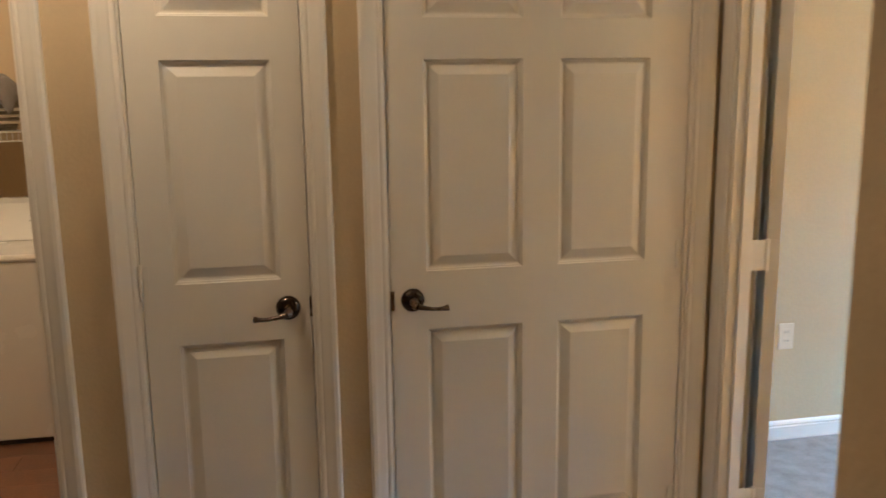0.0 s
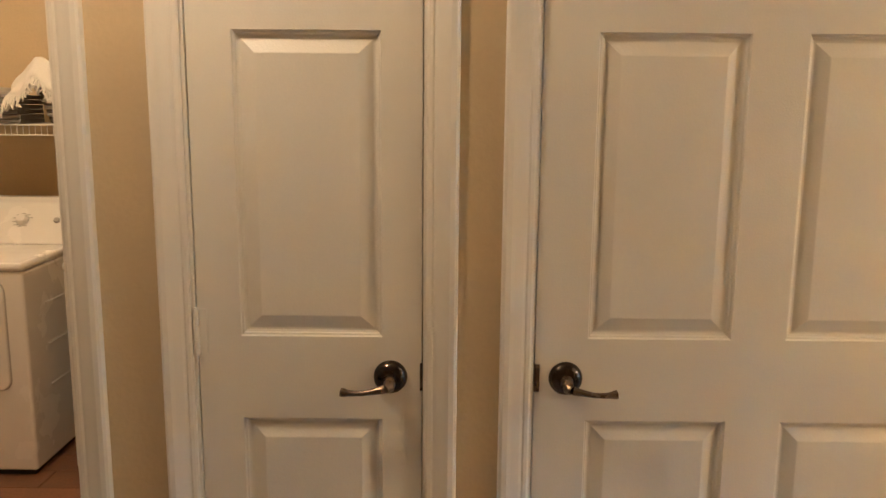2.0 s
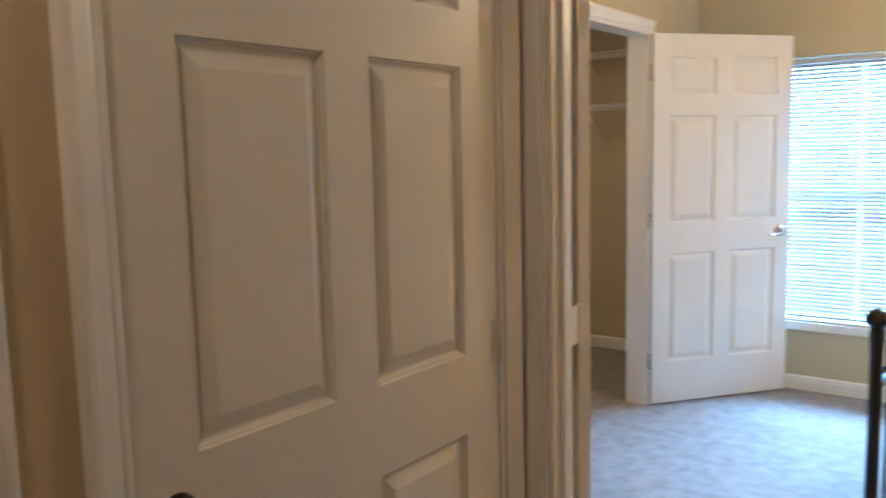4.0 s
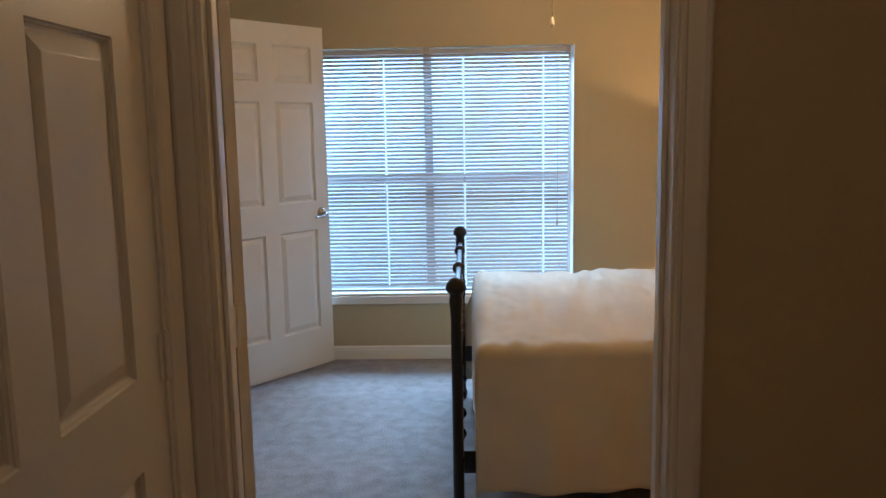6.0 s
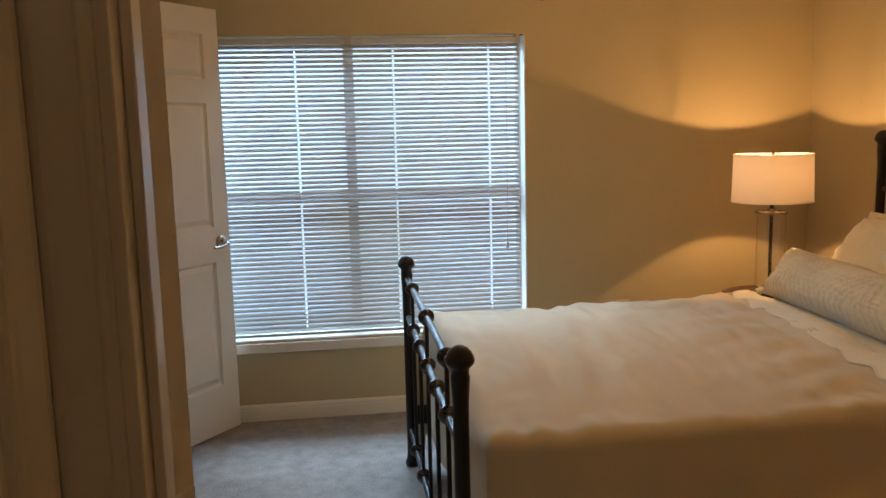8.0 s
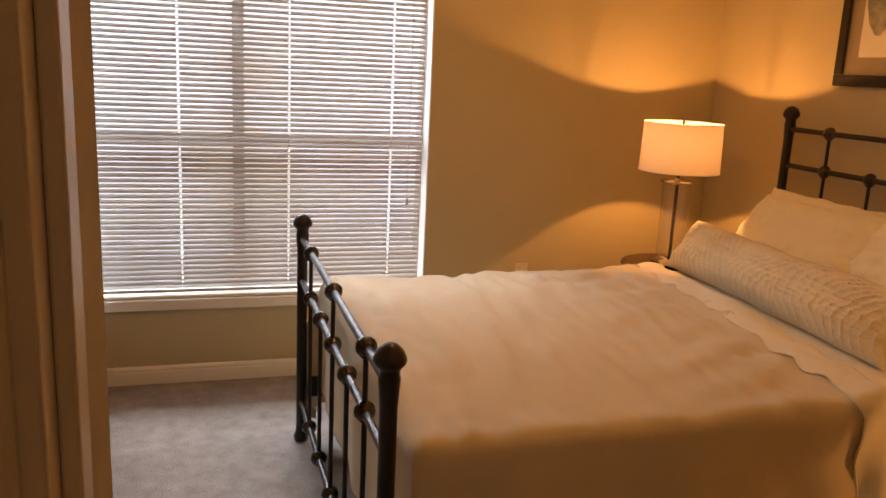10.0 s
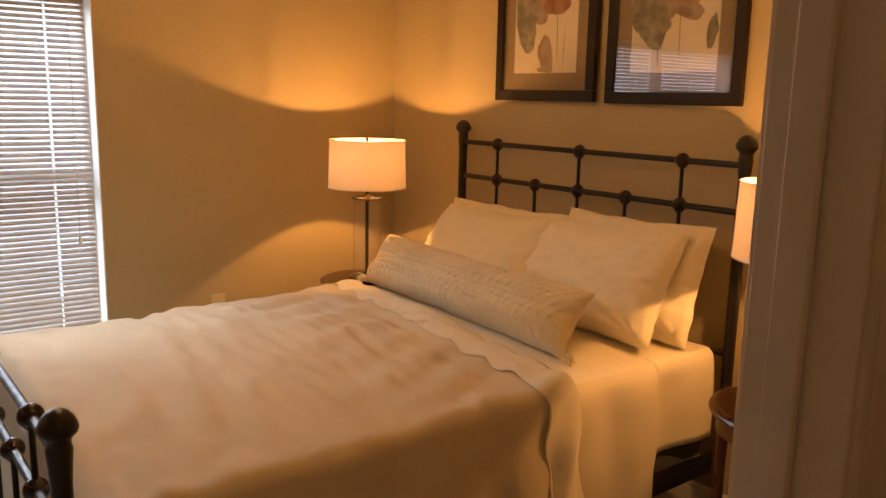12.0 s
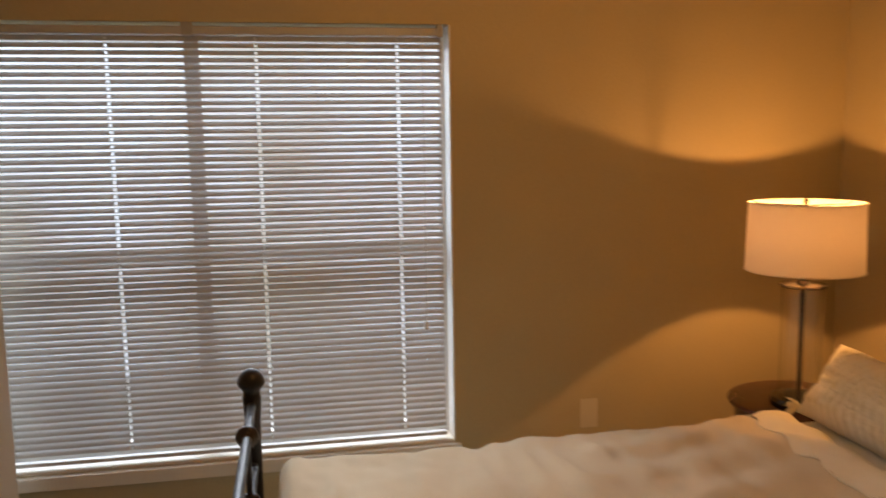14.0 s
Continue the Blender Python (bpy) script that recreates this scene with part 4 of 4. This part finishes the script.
def table_lamp(x, y, z0=0.6165):
    t = thing("table_lamp", pose(x, y, z0), "lit table lamp with white drum shade and glass column", "lamp", "bedside lamps")
    part("base", lathe([(0, 0), (0.088, 0), (0.090, 0.004), (0.090, 0.026), (0.086, 0.031), (0, 0.031)], 36), M_BRONZE, t, "dark bronze disc base", smooth=True)
    g = part("glass_column", lathe([(0.066, 0.0315), (0.066, 0.404), (0.064, 0.404), (0.064, 0.0315)], 32), M_GLASS, t, "clear glass cylinder", smooth=True)
    g.visible_shadow = False
    part("stem", rod([(0, 0, 0.03), (0, 0, 0.50)], 0.0085, 12), M_BRONZE, t, "thin dark rod inside the glass", smooth=True)
    part("cap", lathe([(0, 0.405), (0.074, 0.405), (0.076, 0.409), (0.074, 0.414), (0.02, 0.417), (0.018, 0.425), (0, 0.425)], 32), M_BRONZE, t, "dark disc cap", smooth=True)
    part("socket", lathe([(0, 0.45), (0.016, 0.45), (0.018, 0.47), (0.018, 0.53), (0.015, 0.545), (0, 0.545)], 20), M_BRONZE, t, smooth=True)
    b = part("bulb", lathe([(0, 0.546), (0.012, 0.548), (0.014, 0.56), (0.026, 0.585), (0.030, 0.605), (0.026, 0.628), (0.014, 0.642), (0, 0.645)], 20), M_BULB, t, "glowing warm bulb", smooth=True)
    b.visible_shadow = False
    r0, r1, zb, zt = 0.184, 0.178, 0.458, 0.684
    part("shade", lathe([(r0, zb), (r1, zt)], 96), M_SHADE, t, "white linen drum shade", smooth=True)
    for r, z in ((r0 + 0.0008, zb + 0.002), (r1 + 0.0008, zt - 0.002)):
        part("shade_rim", tube(bmesh.new(), [(r * math.cos(2 * math.pi * k / 48), r * math.sin(2 * math.pi * k / 48), z) for k in range(49)], 0.0022, 6), M_SHADE, t)
    bm = bmesh.new()
    for k in range(3):
        a = 0.6 + k * 2 * math.pi / 3
        tube(bm, [(0, 0, zt - 0.012), (0.9 * r1 * math.cos(a), 0.9 * r1 * math.sin(a), zt - 0.012), (r1 * math.cos(a), r1 * math.sin(a), zt - 0.003)], 0.002, 6)
    part("spider", bm, M_BRONZE, t)
    part("finial", lathe([(0, zt + 0.012), (0.006, zt + 0.010), (0.008, zt), (0.004, zt - 0.008), (0.010, zt - 0.014), (0, zt - 0.016)], 14), M_BRONZE, t, "small dark finial", smooth=True)


bedside_table(LAMP_FAR[0] + 0.055, LAMP_FAR[1] - 0.045)
bedside_table(LAMP_NEAR[0] - 0.015, LAMP_NEAR[1] - 0.02, 0.976)
table_lamp(*LAMP_FAR)
table_lamp(*LAMP_NEAR, 0.6018)


# ---- bedroom: pictures ----
def blob(cx, cz, rx, rz, seed, lean=0.0, rough=0.25, n=40):
    """A flat uneven watercolour patch on the plane y = 0."""
    bm = bmesh.new()
    ring = []
    for k in range(n):
        a = 2 * math.pi * k / n
        r = 1 + rough * wobble(math.cos(a) + seed, math.sin(a), seed, 1.4) + 0.5 * rough * wobble(math.cos(a) * 3 + seed, math.sin(a) * 3, seed, 1.4)
        x, z = rx * r * math.cos(a), rz * r * math.sin(a)
        ring.append(bm.verts.new((cx + x * math.cos(lean) - z * math.sin(lean), 0, cz + x * math.sin(lean) + z * math.cos(lean))))
    bm.faces.new(ring)
    return bm


def framed_print(x0, x1, z0, z1, label, patches, turn=0.0):
    w, h, fw = x1 - x0, z1 - z0, 0.046
    y = SOUTH + 0.0015
    t = thing("framed_print", pose((x0 + x1) / 2, y + abs(math.sin(radians(turn))) * w / 2, z0, 0, 0, 180 - turn), label, "framed picture", "prints above the bed")
    bars = [((-w / 2, 0), (w / 2, fw)), ((-w / 2, h - fw), (w / 2, h)), ((-w / 2, fw + 0.0003), (-w / 2 + fw, h - fw - 0.0003)), ((w / 2 - fw, fw + 0.0003), (w / 2, h - fw - 0.0003))]
    for (a, c), (b, d) in bars:
        part("frame_bar", boxes(((a, -0.024, c), (b, 0, d))), M_PFRAME, t, bevel=0.004)
    aw, az = 0.385, 0.118
    part("mat_board", boxes(((-w / 2 + fw, -0.008, fw), (w / 2 - fw, -0.002, h - fw))), M_MAT, t, "taupe mat board")
    part("print", boxes(((-aw / 2, -0.0092, az), (aw / 2, -0.0085, h - az))), M_PAPER, t, "cream paper with watercolour flowers")
    for k, (key, cx, cz, rx, rz, seed, lean) in enumerate(patches):
        ob = part("brush_patch", blob(cx, az + cz, rx, rz, seed, lean), M_ART[key], t)
        ob.location = (0, -0.0096 - 0.0004 * k, 0)
    part("glass", boxes(((-w / 2 + fw, -0.0185, fw), (w / 2 - fw, -0.0170, h - fw))), M_PGLASS, t, "reflecting picture glass").visible_shadow = False


# in each print x grows towards the viewer's left
framed_print(1.945, 2.556, 1.498, 2.26, "black-framed watercolour print of rust flowers in taupe mat", [
    ("rose", 0.03, 0.37, 0.15, 0.10, 1.0, 0.3), ("mauve", -0.05, 0.26, 0.05, 0.07, 1.5, 0.9), ("rust", 0.075, 0.285, 0.09, 0.045, 2.0, 0.25), ("mauve", 0.01, 0.075, 0.045, 0.075, 3.0, 0.2),
    ("sage", -0.116, 0.215, 0.062, 0.135, 4.0, 0.25), ("rust", -0.06, 0.42, 0.07, 0.07, 5.0, 0), ("rose", -0.10, 0.36, 0.06, 0.05, 6.0, 0.5),
    ("stem", 0.078, 0.145, 0.0022, 0.11, 7.0, 0.03), ("stem", 0.12, 0.10, 0.0018, 0.09, 8.0, -0.05), ("mauve", 0.01, 0.015, 0.05, 0.012, 9.0, 0)], 1.4)
framed_print(1.286, 1.898, 1.494, 2.256, "black-framed watercolour print of pale poppies in taupe mat", [
    ("rose", 0.04, 0.33, 0.15, 0.10, 11.0, 0.1), ("mauve", -0.06, 0.26, 0.05, 0.08, 11.5, 0.6), ("rust", -0.045, 0.34, 0.075, 0.055, 12.0, 0.4), ("sage", -0.115, 0.215, 0.08, 0.13, 13.0, 0.5),
    ("sage", 0.165, 0.14, 0.022, 0.062, 14.0, -0.15), ("mauve", 0.07, 0.215, 0.06, 0.030, 15.0, -0.2), ("rust", 0.0, 0.43, 0.11, 0.07, 16.0, 0),
    ("stem", -0.065, 0.10, 0.002, 0.085, 17.0, 0.02), ("stem", 0.03, 0.12, 0.0018, 0.10, 18.0, 0.03)])


# ---- bedroom: small fittings ----
def outlet(m, label):
    t = thing("wall_outlet", m, label, "outlet")
    part("plate", boxes(((-0.035, -0.005, -0.057), (0.035, 0, 0.057))), M_PLATE, t, bevel=0.002)
    for dz in (-0.020, 0.020):
        part("receptacle", boxes(((-0.0165, -0.0072, dz - 0.0135), (0.0165, -0.0052, dz + 0.0135))), M_PLATE, t, bevel=0.003)
        part("slots", boxes(((-0.0075, -0.0078, dz - 0.004), (-0.0055, -0.0073, dz + 0.005)), ((0.0055, -0.0078, dz - 0.004), (0.0075, -0.0073, dz + 0.005))), M_SLOT, t)
    part("screw", lathe([(0, 0.0015), (0.003, 0.001), (0.0035, 0)], 10, m=Matrix.Translation((0, -0.0052, 0)) @ pose(0, 0, 0, 90)), M_PLATE, t)


outlet(pose(EAST - 0.0005, -1.735, 0.478, 0, 0, 90), "almond duplex wall outlet on the window wall")
outlet(pose(0.83, NORTH - 0.0005, 0.47), "almond duplex wall outlet on the bedroom wall")

def ceiling_fan(x, y):
    """Five blades under a motor, with a lit bowl and a pull chain."""
    t = thing("ceiling_fan", pose(x, y, 0), "white ceiling fan at rest with a lit glass bowl", "ceiling fan")
    part("canopy", lathe([(0, CEIL), (0.075, CEIL), (0.072, CEIL - 0.025), (0.045, CEIL - 0.045), (0, CEIL - 0.045)], 28), M_VINYL, t, smooth=True)
    part("downrod", rod([(0, 0, CEIL - 0.045), (0, 0, CEIL - 0.085)], 0.012, 12), M_VINYL, t, smooth=True)
    part("motor", lathe([(0, 2.355), (0.06, 2.355), (0.105, 2.338), (0.115, 2.310), (0.110, 2.285), (0.075, 2.262), (0, 2.262)], 36), M_VINYL, t, smooth=True)
    part("switch_housing", lathe([(0, 2.2615), (0.05, 2.2615), (0.052, 2.235), (0.075, 2.228), (0.075, 2.222), (0, 2.222)], 28), M_VINYL, t, smooth=True)
    b = part("glass_bowl", lathe([(0.118, 2.2215), (0.122, 2.205), (0.110, 2.175), (0.080, 2.152), (0.040, 2.141), (0, 2.138)], 36), M_DIFF, t, "glowing frosted glass bowl", smooth=True)
    b.visible_shadow = False
    for k in range(5):
        a = radians(20 + 72 * k)
        m = pose(0, 0, 2.288, 0, 0, math.degrees(a)) @ pose(0, 0, 0, 11)
        bm = boxes(((0.17, -0.060, -0.003), (0.60, 0.060, 0.003)))
        for v in bm.verts:
            v.co.y *= 1.12 if v.co.x > 0.4 else 0.95
        bm.transform(m)
        part("blade", bm, M_VINYL, t, bevel=0.0025)
        bm = boxes(((0.095, -0.018, -0.009), (0.23, 0.018, -0.0035)))
        bm.transform(m)
        part("blade_iron", bm, M_VINYL, t)
    dx, dy = 1.974 - x, -0.935 - y
    part("pull_chain", rod([(dx, dy, 1.885), (dx, dy, 2.226)], 0.0016, 6), M_NICKEL, t, "fine beaded metal chain")
    part("chain_knob", lathe([(0, 0.028), (0.004, 0.026), (0.006, 0.018), (0.0095, 0.004), (0.010, -0.008), (0.007, -0.017), (0, -0.019)], 16, m=Matrix.Translation((dx, dy, 1.868))), M_PLATE, t, "pale wooden knob", smooth=True)


ceiling_fan(*FAN)


def dome_light(x, y, z):
    t = thing("ceiling_light", pose(x, y, 0), "lit flush ceiling light with frosted dome", "ceiling light", "ceiling lights")
    part("pan", lathe([(0, CEIL), (0.17, CEIL), (0.17, CEIL - 0.025), (0, CEIL - 0.025)], 36), M_NICKEL, t, smooth=True)
    d = part("diffuser", lathe([(0.16, CEIL - 0.026), (0.155, CEIL - 0.045), (0.12, CEIL - 0.075), (0.06, CEIL - 0.092), (0, CEIL - 0.097)], 36), M_DIFF, t, "glowing frosted glass", smooth=True)
    d.visible_shadow = False


dome_light(*HALL_LIGHT)
dome_light(*LAUNDRY_LIGHT)
dome_light(*CLOSET_LIGHT)


# ---- closet ----
def wire_shelf(name, m, length, depth, label, step=0.026, lip=0.03):
    """A ventilated wire shelf; x along, y from the lip (0) back to the wall."""
    t = thing(name, m, label, "wire shelf")
    bm = bmesh.new()
    n = int(length / step)
    for k in range(n + 1):
        x = k * length / n
        tube(bm, [(x, 0, -lip), (x, 0, 0), (x, depth, 0)], 0.0016, 5)
    part("cross_wires", bm, M_WIRE, t)
    for y, z in ((0, 0), (0, -lip), (depth * 0.5, -0.003), (depth - 0.004, -0.003)):
        part("rail", rod([(0, y, z), (length, y, z)], 0.0032, 6), M_WIRE, t)
    for k in range(3):
        x = length * (0.12 + 0.38 * k)
        part("brace", rod([(x, 0.02, -0.006), (x, depth, -0.28)], 0.005, 6), M_WIRE, t)
    return t


for z in (2.055, 1.715):
    wire_shelf("wire_shelf", pose(3.42, NORTH + 0.125, z, 0, 0, 90) @ Matrix.Diagonal((1, -1, 1, 1)), 1.30, 0.32, "white ventilated wire closet shelf")


# ---- laundry ----
LY1 = 2.30
wall("wall_laundry_back", (-3.72, LY1), 'x', 2.05, 0.1, CEIL, [], M_WALL_HALL, "tan painted laundry wall")
wall("wall_laundry_west", (-3.72, A_THICK + 0.0005), 'y', LY1 - A_THICK - 0.001, 0.1, CEIL, [], M_WALL_HALL, "tan painted laundry wall")
wall("wall_laundry_east", (-1.80, A_THICK + 0.0005), 'y', LY1 - A_THICK - 0.001, 0.1, CEIL, [], M_WALL_HALL, "tan painted laundry wall")


def appliance(name, x0, x1, yf, depth, top, label, door):
    w = x1 - x0
    t = thing(name, pose(x0, yf, 0), label, name)
    part("body", boxes(((0, 0, 0.025), (w, depth, top - 0.035))), M_WHITE, t, bevel=0.010)
    # the shade under the body is put into the foot's black colour
    part("plinth", boxes(((0.02, 0.02, 0.0), (w - 0.02, depth - 0.02, 0.0245))), M_SLOT, t, "foot coloured black for the shade under the machine")
    part("top", boxes(((-0.004, -0.008, top - 0.0345), (w + 0.004, depth, top))), M_WHITE, t, bevel=0.014)
    bm = bmesh.new()
    prof = [(depth - 0.27, top + 0.0005), (depth - 0.255, top + 0.018), (depth - 0.135, top + 0.165), (depth - 0.10, top + 0.185), (depth - 0.03, top + 0.185), (depth - 0.005, top + 0.16), (depth, top + 0.0005)]
    e0 = [bm.verts.new((0.004, y, z)) for y, z in prof]
    e1 = [bm.verts.new((w - 0.004, y, z)) for y, z in prof]
    for i in range(len(prof)):
        j = (i + 1) % len(prof)
        bm.faces.new((e0[i], e0[j], e1[j], e1[i]))
    bm.faces.new(e0[::-1])
    bm.faces.new(e1)
    con = part("console", bm, M_WHITE, t, "sloped white control console", bevel=0.016)
    slope = math.degrees(math.atan2(0.147, 0.12))
    def on_face(x, s):
        return pose(x, depth - 0.255 + 0.12 * s, top + 0.018 + 0.147 * s, slope)
    for x, r in ((w - 0.46, 0.036), (w - 0.235, 0.024)):
        part("dial", lathe([(0, 0.022), (r * 0.75, 0.022), (r * 0.85, 0.016), (r, 0.010), (r * 1.05, 0.0), (0, 0.0)], 24, m=on_face(x, 0.52)), M_WHITE, con, "white control dial with grey ring", smooth=True)
        part("dial_ring", lathe([(r * 1.08, 0.0012), (r * 1.18, 0.0012), (r * 1.18, 0.0004), (r * 1.08, 0.0004)], 24, m=on_face(x, 0.52)), M_GREYPL, con)
        bm = bmesh.new()
        for k in range(9):
            a = 0.4 + k * 0.6
            m = on_face(x, 0.52)
            box_bm = bmesh.new()
            c, s2 = math.cos(a) * r * 1.5, math.sin(a) * r * 1.35
            box(box_bm, (c - 0.009, s2 - 0.0022, 0.0004), (c + 0.009, s2 + 0.0022, 0.0012))
            box_bm.transform(m)
            tmp = bpy.data.meshes.new("tmp")
            box_bm.to_mesh(tmp)
            box_bm.free()
            bm.from_mesh(tmp)
            bpy.data.meshes.remove(tmp)
        part("label_marks", bm, M_GREYPL, con, "small grey printed marks")
    part("start_button", lathe([(0, 0.010), (0.010, 0.010), (0.013, 0.006), (0.014, 0)], 18, m=on_face(w - 0.085, 0.52)), M_GREYPL, con, "grey start button", smooth=True)
    if door:
        bm = bmesh.new()
        x_a, x_b, z_a, z_b, rr = 0.07, w - 0.075, 0.36, 0.79, 0.04
        ring = []
        for cx, cz, a0 in ((x_b - rr, z_b - rr, 0), (x_a + rr, z_b - rr, 90), (x_a + rr, z_a + rr, 180), (x_b - rr, z_a + rr, 270)):
            for k in range(6):
                a = radians(a0 + 18 * k)
                ring.append((cx + rr * math.cos(a), cz + rr * math.sin(a)))
        f = [bm.verts.new((x, -0.012, z)) for x, z in ring]
        b = [bm.verts.new((x, 0.004, z)) for x, z in ring]
        bm.faces.new(f)
        for i in range(len(ring)):
            j = (i + 1) % len(ring)
            bm.faces.new((f[i], f[j], b[j], b[i]))
        dd = part("door", bm, M_WHITE, t, "white dryer door with rounded corners", bevel=0.004)
        # grey tube drawn for the dark of the gap round the door
        part("door_gap_shade", tube(bmesh.new(), [(x, -0.001, z) for x, z in ring] + [(ring[0][0], -0.001, ring[0][1])], 0.0045, 6), M_GREYPL, dd, "grey line for the shade in the gap round the door")
        bm = bmesh.new()
        for k in range(3):
            z = 0.33 + 0.17 * k
            tube(bm, [(w + 0.0005, 0.16, z), (w + 0.0005, depth - 0.12, z)], 0.004, 6)
        part("side_ribs", bm, M_WHITE, t, "pressed ribs in the side panel")
    return t


appliance("dryer", -3.45, -2.765, 1.505, 0.68, 0.864, "white clothes dryer with dials on a sloped console", True)
appliance("washing_machine", -2.625, -1.94, 1.535, 0.66, 0.862, "white top-loading washing machine beside the dryer", False)
wire_shelf("laundry_shelf", pose(-3.60, 1.90, 1.372), 1.79, 0.385, "white ventilated wire shelf above the washer", step=0.025, lip=0.042)

bk = thing("basket", pose(-2.690, 2.09, 1.3755), "grey woven basket with a white striped rim on the shelf", "basket")
bm = bmesh.new()
for k in range(9):
    z = 0.008 + k * 0.015
    r = 0.145 + 0.03 * k / 8
    tube(bm, [(1.25 * r * math.cos(2 * math.pi * i / 32), r * math.sin(2 * math.pi * i / 32), z) for i in range(33)], 0.0085, 6)
part("coils", bm, M_BASKET, bk)
bm = bmesh.new()
for k in (2, 4, 6):
    z = 0.008 + k * 0.015
    r = 0.1475 + 0.03 * k / 8
    tube(bm, [(1.25 * r * math.cos(2 * math.pi * i / 32), r * math.sin(2 * math.pi * i / 32), z) for i in range(33)], 0.0083, 6)
part("stripes", bm, M_TOWELW, bk, "white woven stripes")
part("basket_base", lathe([(0, 0.001), (0.15, 0.001), (0.15, 0.006), (0, 0.006)], 24), M_BASKET, bk)
part("rim_band", lathe([(0.173, 0.128), (0.183, 0.130), (0.185, 0.165), (0.175, 0.165)], 32, m=Matrix.Diagonal((1.22, 1, 1, 1))), M_TOWELG, bk, "dark cloth rim", smooth=True)


def throw_point(i, j):
    u, v = i / 40 * 2 - 1, j / 30 * 2 - 1
    r = math.hypot(u, v)
    x = 0.165 * u + 0.02 * wobble(u, v, 1, 2)
    y = 0.205 * v
    z = 0.215 + 0.065 * (1 - r * r) - 0.13 * max(0, r - 0.72) + 0.030 * wobble(u, v, 0, 2.2) + 0.014 * math.sin(9 * u + 4 * v)
    return (x, y, z)


th = thing("throw_blanket", pose(-2.825, 2.07, 1.3755), "cream fringed throw blanket bundled in the basket", "throw blanket")
cl = part("cloth", sheet_mesh(40, 30, throw_point), M_TOWELW, th, smooth=True)
cl.modifiers.new("thickness", 'SOLIDIFY').thickness = 0.03
bm = bmesh.new()
for k in range(42):
    x = -0.155 + 0.31 * k / 41
    z = throw_point(int((x / 0.165 + 1) * 20), 0)[2]
    tube(bm, [(x, -0.20, z - 0.01), (x + random.uniform(-.01, .01), -0.212, z - 0.04), (x + random.uniform(-.015, .015), -0.212, z - random.uniform(0.045, 0.065))], [0.004, 0.0045, 0.003], 5)
part("fringe", bm, M_TOWELW, th, "knotted cream fringe")


def dark_throw_point(i, j):
    u, v = i / 24 * 2 - 1, j / 24 * 2 - 1
    r = math.hypot(u, v)
    return (0.115 * u, 0.175 * v, 0.21 + 0.05 * (1 - r * r) - 0.10 * max(0, r - 0.7) + 0.025 * wobble(u, v, 7, 2.4))


dt = thing("knitted_throw", pose(-2.565, 2.07, 1.3755), "dark grey knitted throw with a white band", "throw blanket")
cl = part("cloth", sheet_mesh(24, 24, dark_throw_point), M_TOWELG, dt, smooth=True)
cl.modifiers.new("thickness", 'SOLIDIFY').thickness = 0.03
cl = part("white_band", sheet_mesh(4, 24, lambda i, j: tuple(Vector(dark_throw_point(6 + i, j)) + Vector((0, -0.004, 0.006 - (0.05 if j < 2 else 0))))), M_TOWELW, dt, "white band", smooth=True)
cl.modifiers.new("thickness", 'SOLIDIFY').thickness = 0.008


def folded_towel(m, w, d, h, mat, label):
    t = thing("folded_towel", m, label, "towel", "folded towels on the shelf")
    bm = bmesh.new()
    n = 14
    for layer in range(2):
        prof = []
        for k in range(n):
            a = -math.pi / 2 + math.pi * k / (n - 1)
            prof.append((d / 2 - h / 4 + math.cos(a) * h / 4, h / 4 + layer * h / 2 + math.sin(a) * h / 4 * 0.96))
        prof += [(-d / 2, h / 2 * 0.98 + layer * h / 2), (-d / 2, 0.002 + layer * h / 2)]
        r1 = [bm.verts.new((-w / 2, -y, z)) for y, z in prof]
        r2 = [bm.verts.new((w / 2, -y, z)) for y, z in prof]
        for i in range(len(prof)):
            j = (i + 1) % len(prof)
            bm.faces.new((r1[i], r1[j], r2[j], r2[i]))
        bm.faces.new(r1[::-1])
        bm.faces.new(r2)
    part("towel_body", bm, mat, t, smooth=True)


for k in range(4):
    folded_towel(pose(-3.17 + random.uniform(-.01, .01), 2.06, 1.3755 + 0.038 * k, 0, 0, random.uniform(-4, 4)), 0.26, 0.26, 0.037, M_TOWELW, "white folded terry towel in a stack")
for k in range(3):
    folded_towel(pose(-2.985 + random.uniform(-.008, .008), 2.02, 1.3755 + 0.040 * k, 0, 0, random.uniform(-6, 6)), 0.10, 0.24, 0.039, M_TOWELG, "dark grey folded towel in a stack")

# laundry floor: separate wood-look planks
lf = tagged(link("floor_laundry", boxes(((-3.62, 0.0605, -0.1), (-1.80, LY1, -0.006))), M_SLOT), "brown wood-look plank floor", "floor", kind="structure")


def plank_mesh(length):
    me = bpy.data.meshes.new("plank")
    bm = boxes(((0, 0, -0.0058), (length, 0.148, 0.0012)))
    bmesh.ops.bevel(bm, geom=[e for e in bm.edges if all(v.co.z > 0 for v in e.verts)], offset=0.0012, segments=1, affect='EDGES')
    bm.to_mesh(me)
    bm.free()
    me.materials.append(M_PLANK)
    return me


planks = {}
for r in range(15):
    for c in range(3):
        x = -3.62 + c * 0.902 - (r % 3) * 0.30
        x0, x1 = max(x, -3.618), min(x + 0.9, -1.802)
        if x1 - x0 < 0.05:
            continue
        key = round(x1 - x0, 3)
        if key not in planks:
            planks[key] = plank_mesh(key)
        ob = new("plank", planks[key])
        ob.location = (x0, 0.062 + r * 0.1495, 0)
        ob.parent = lf
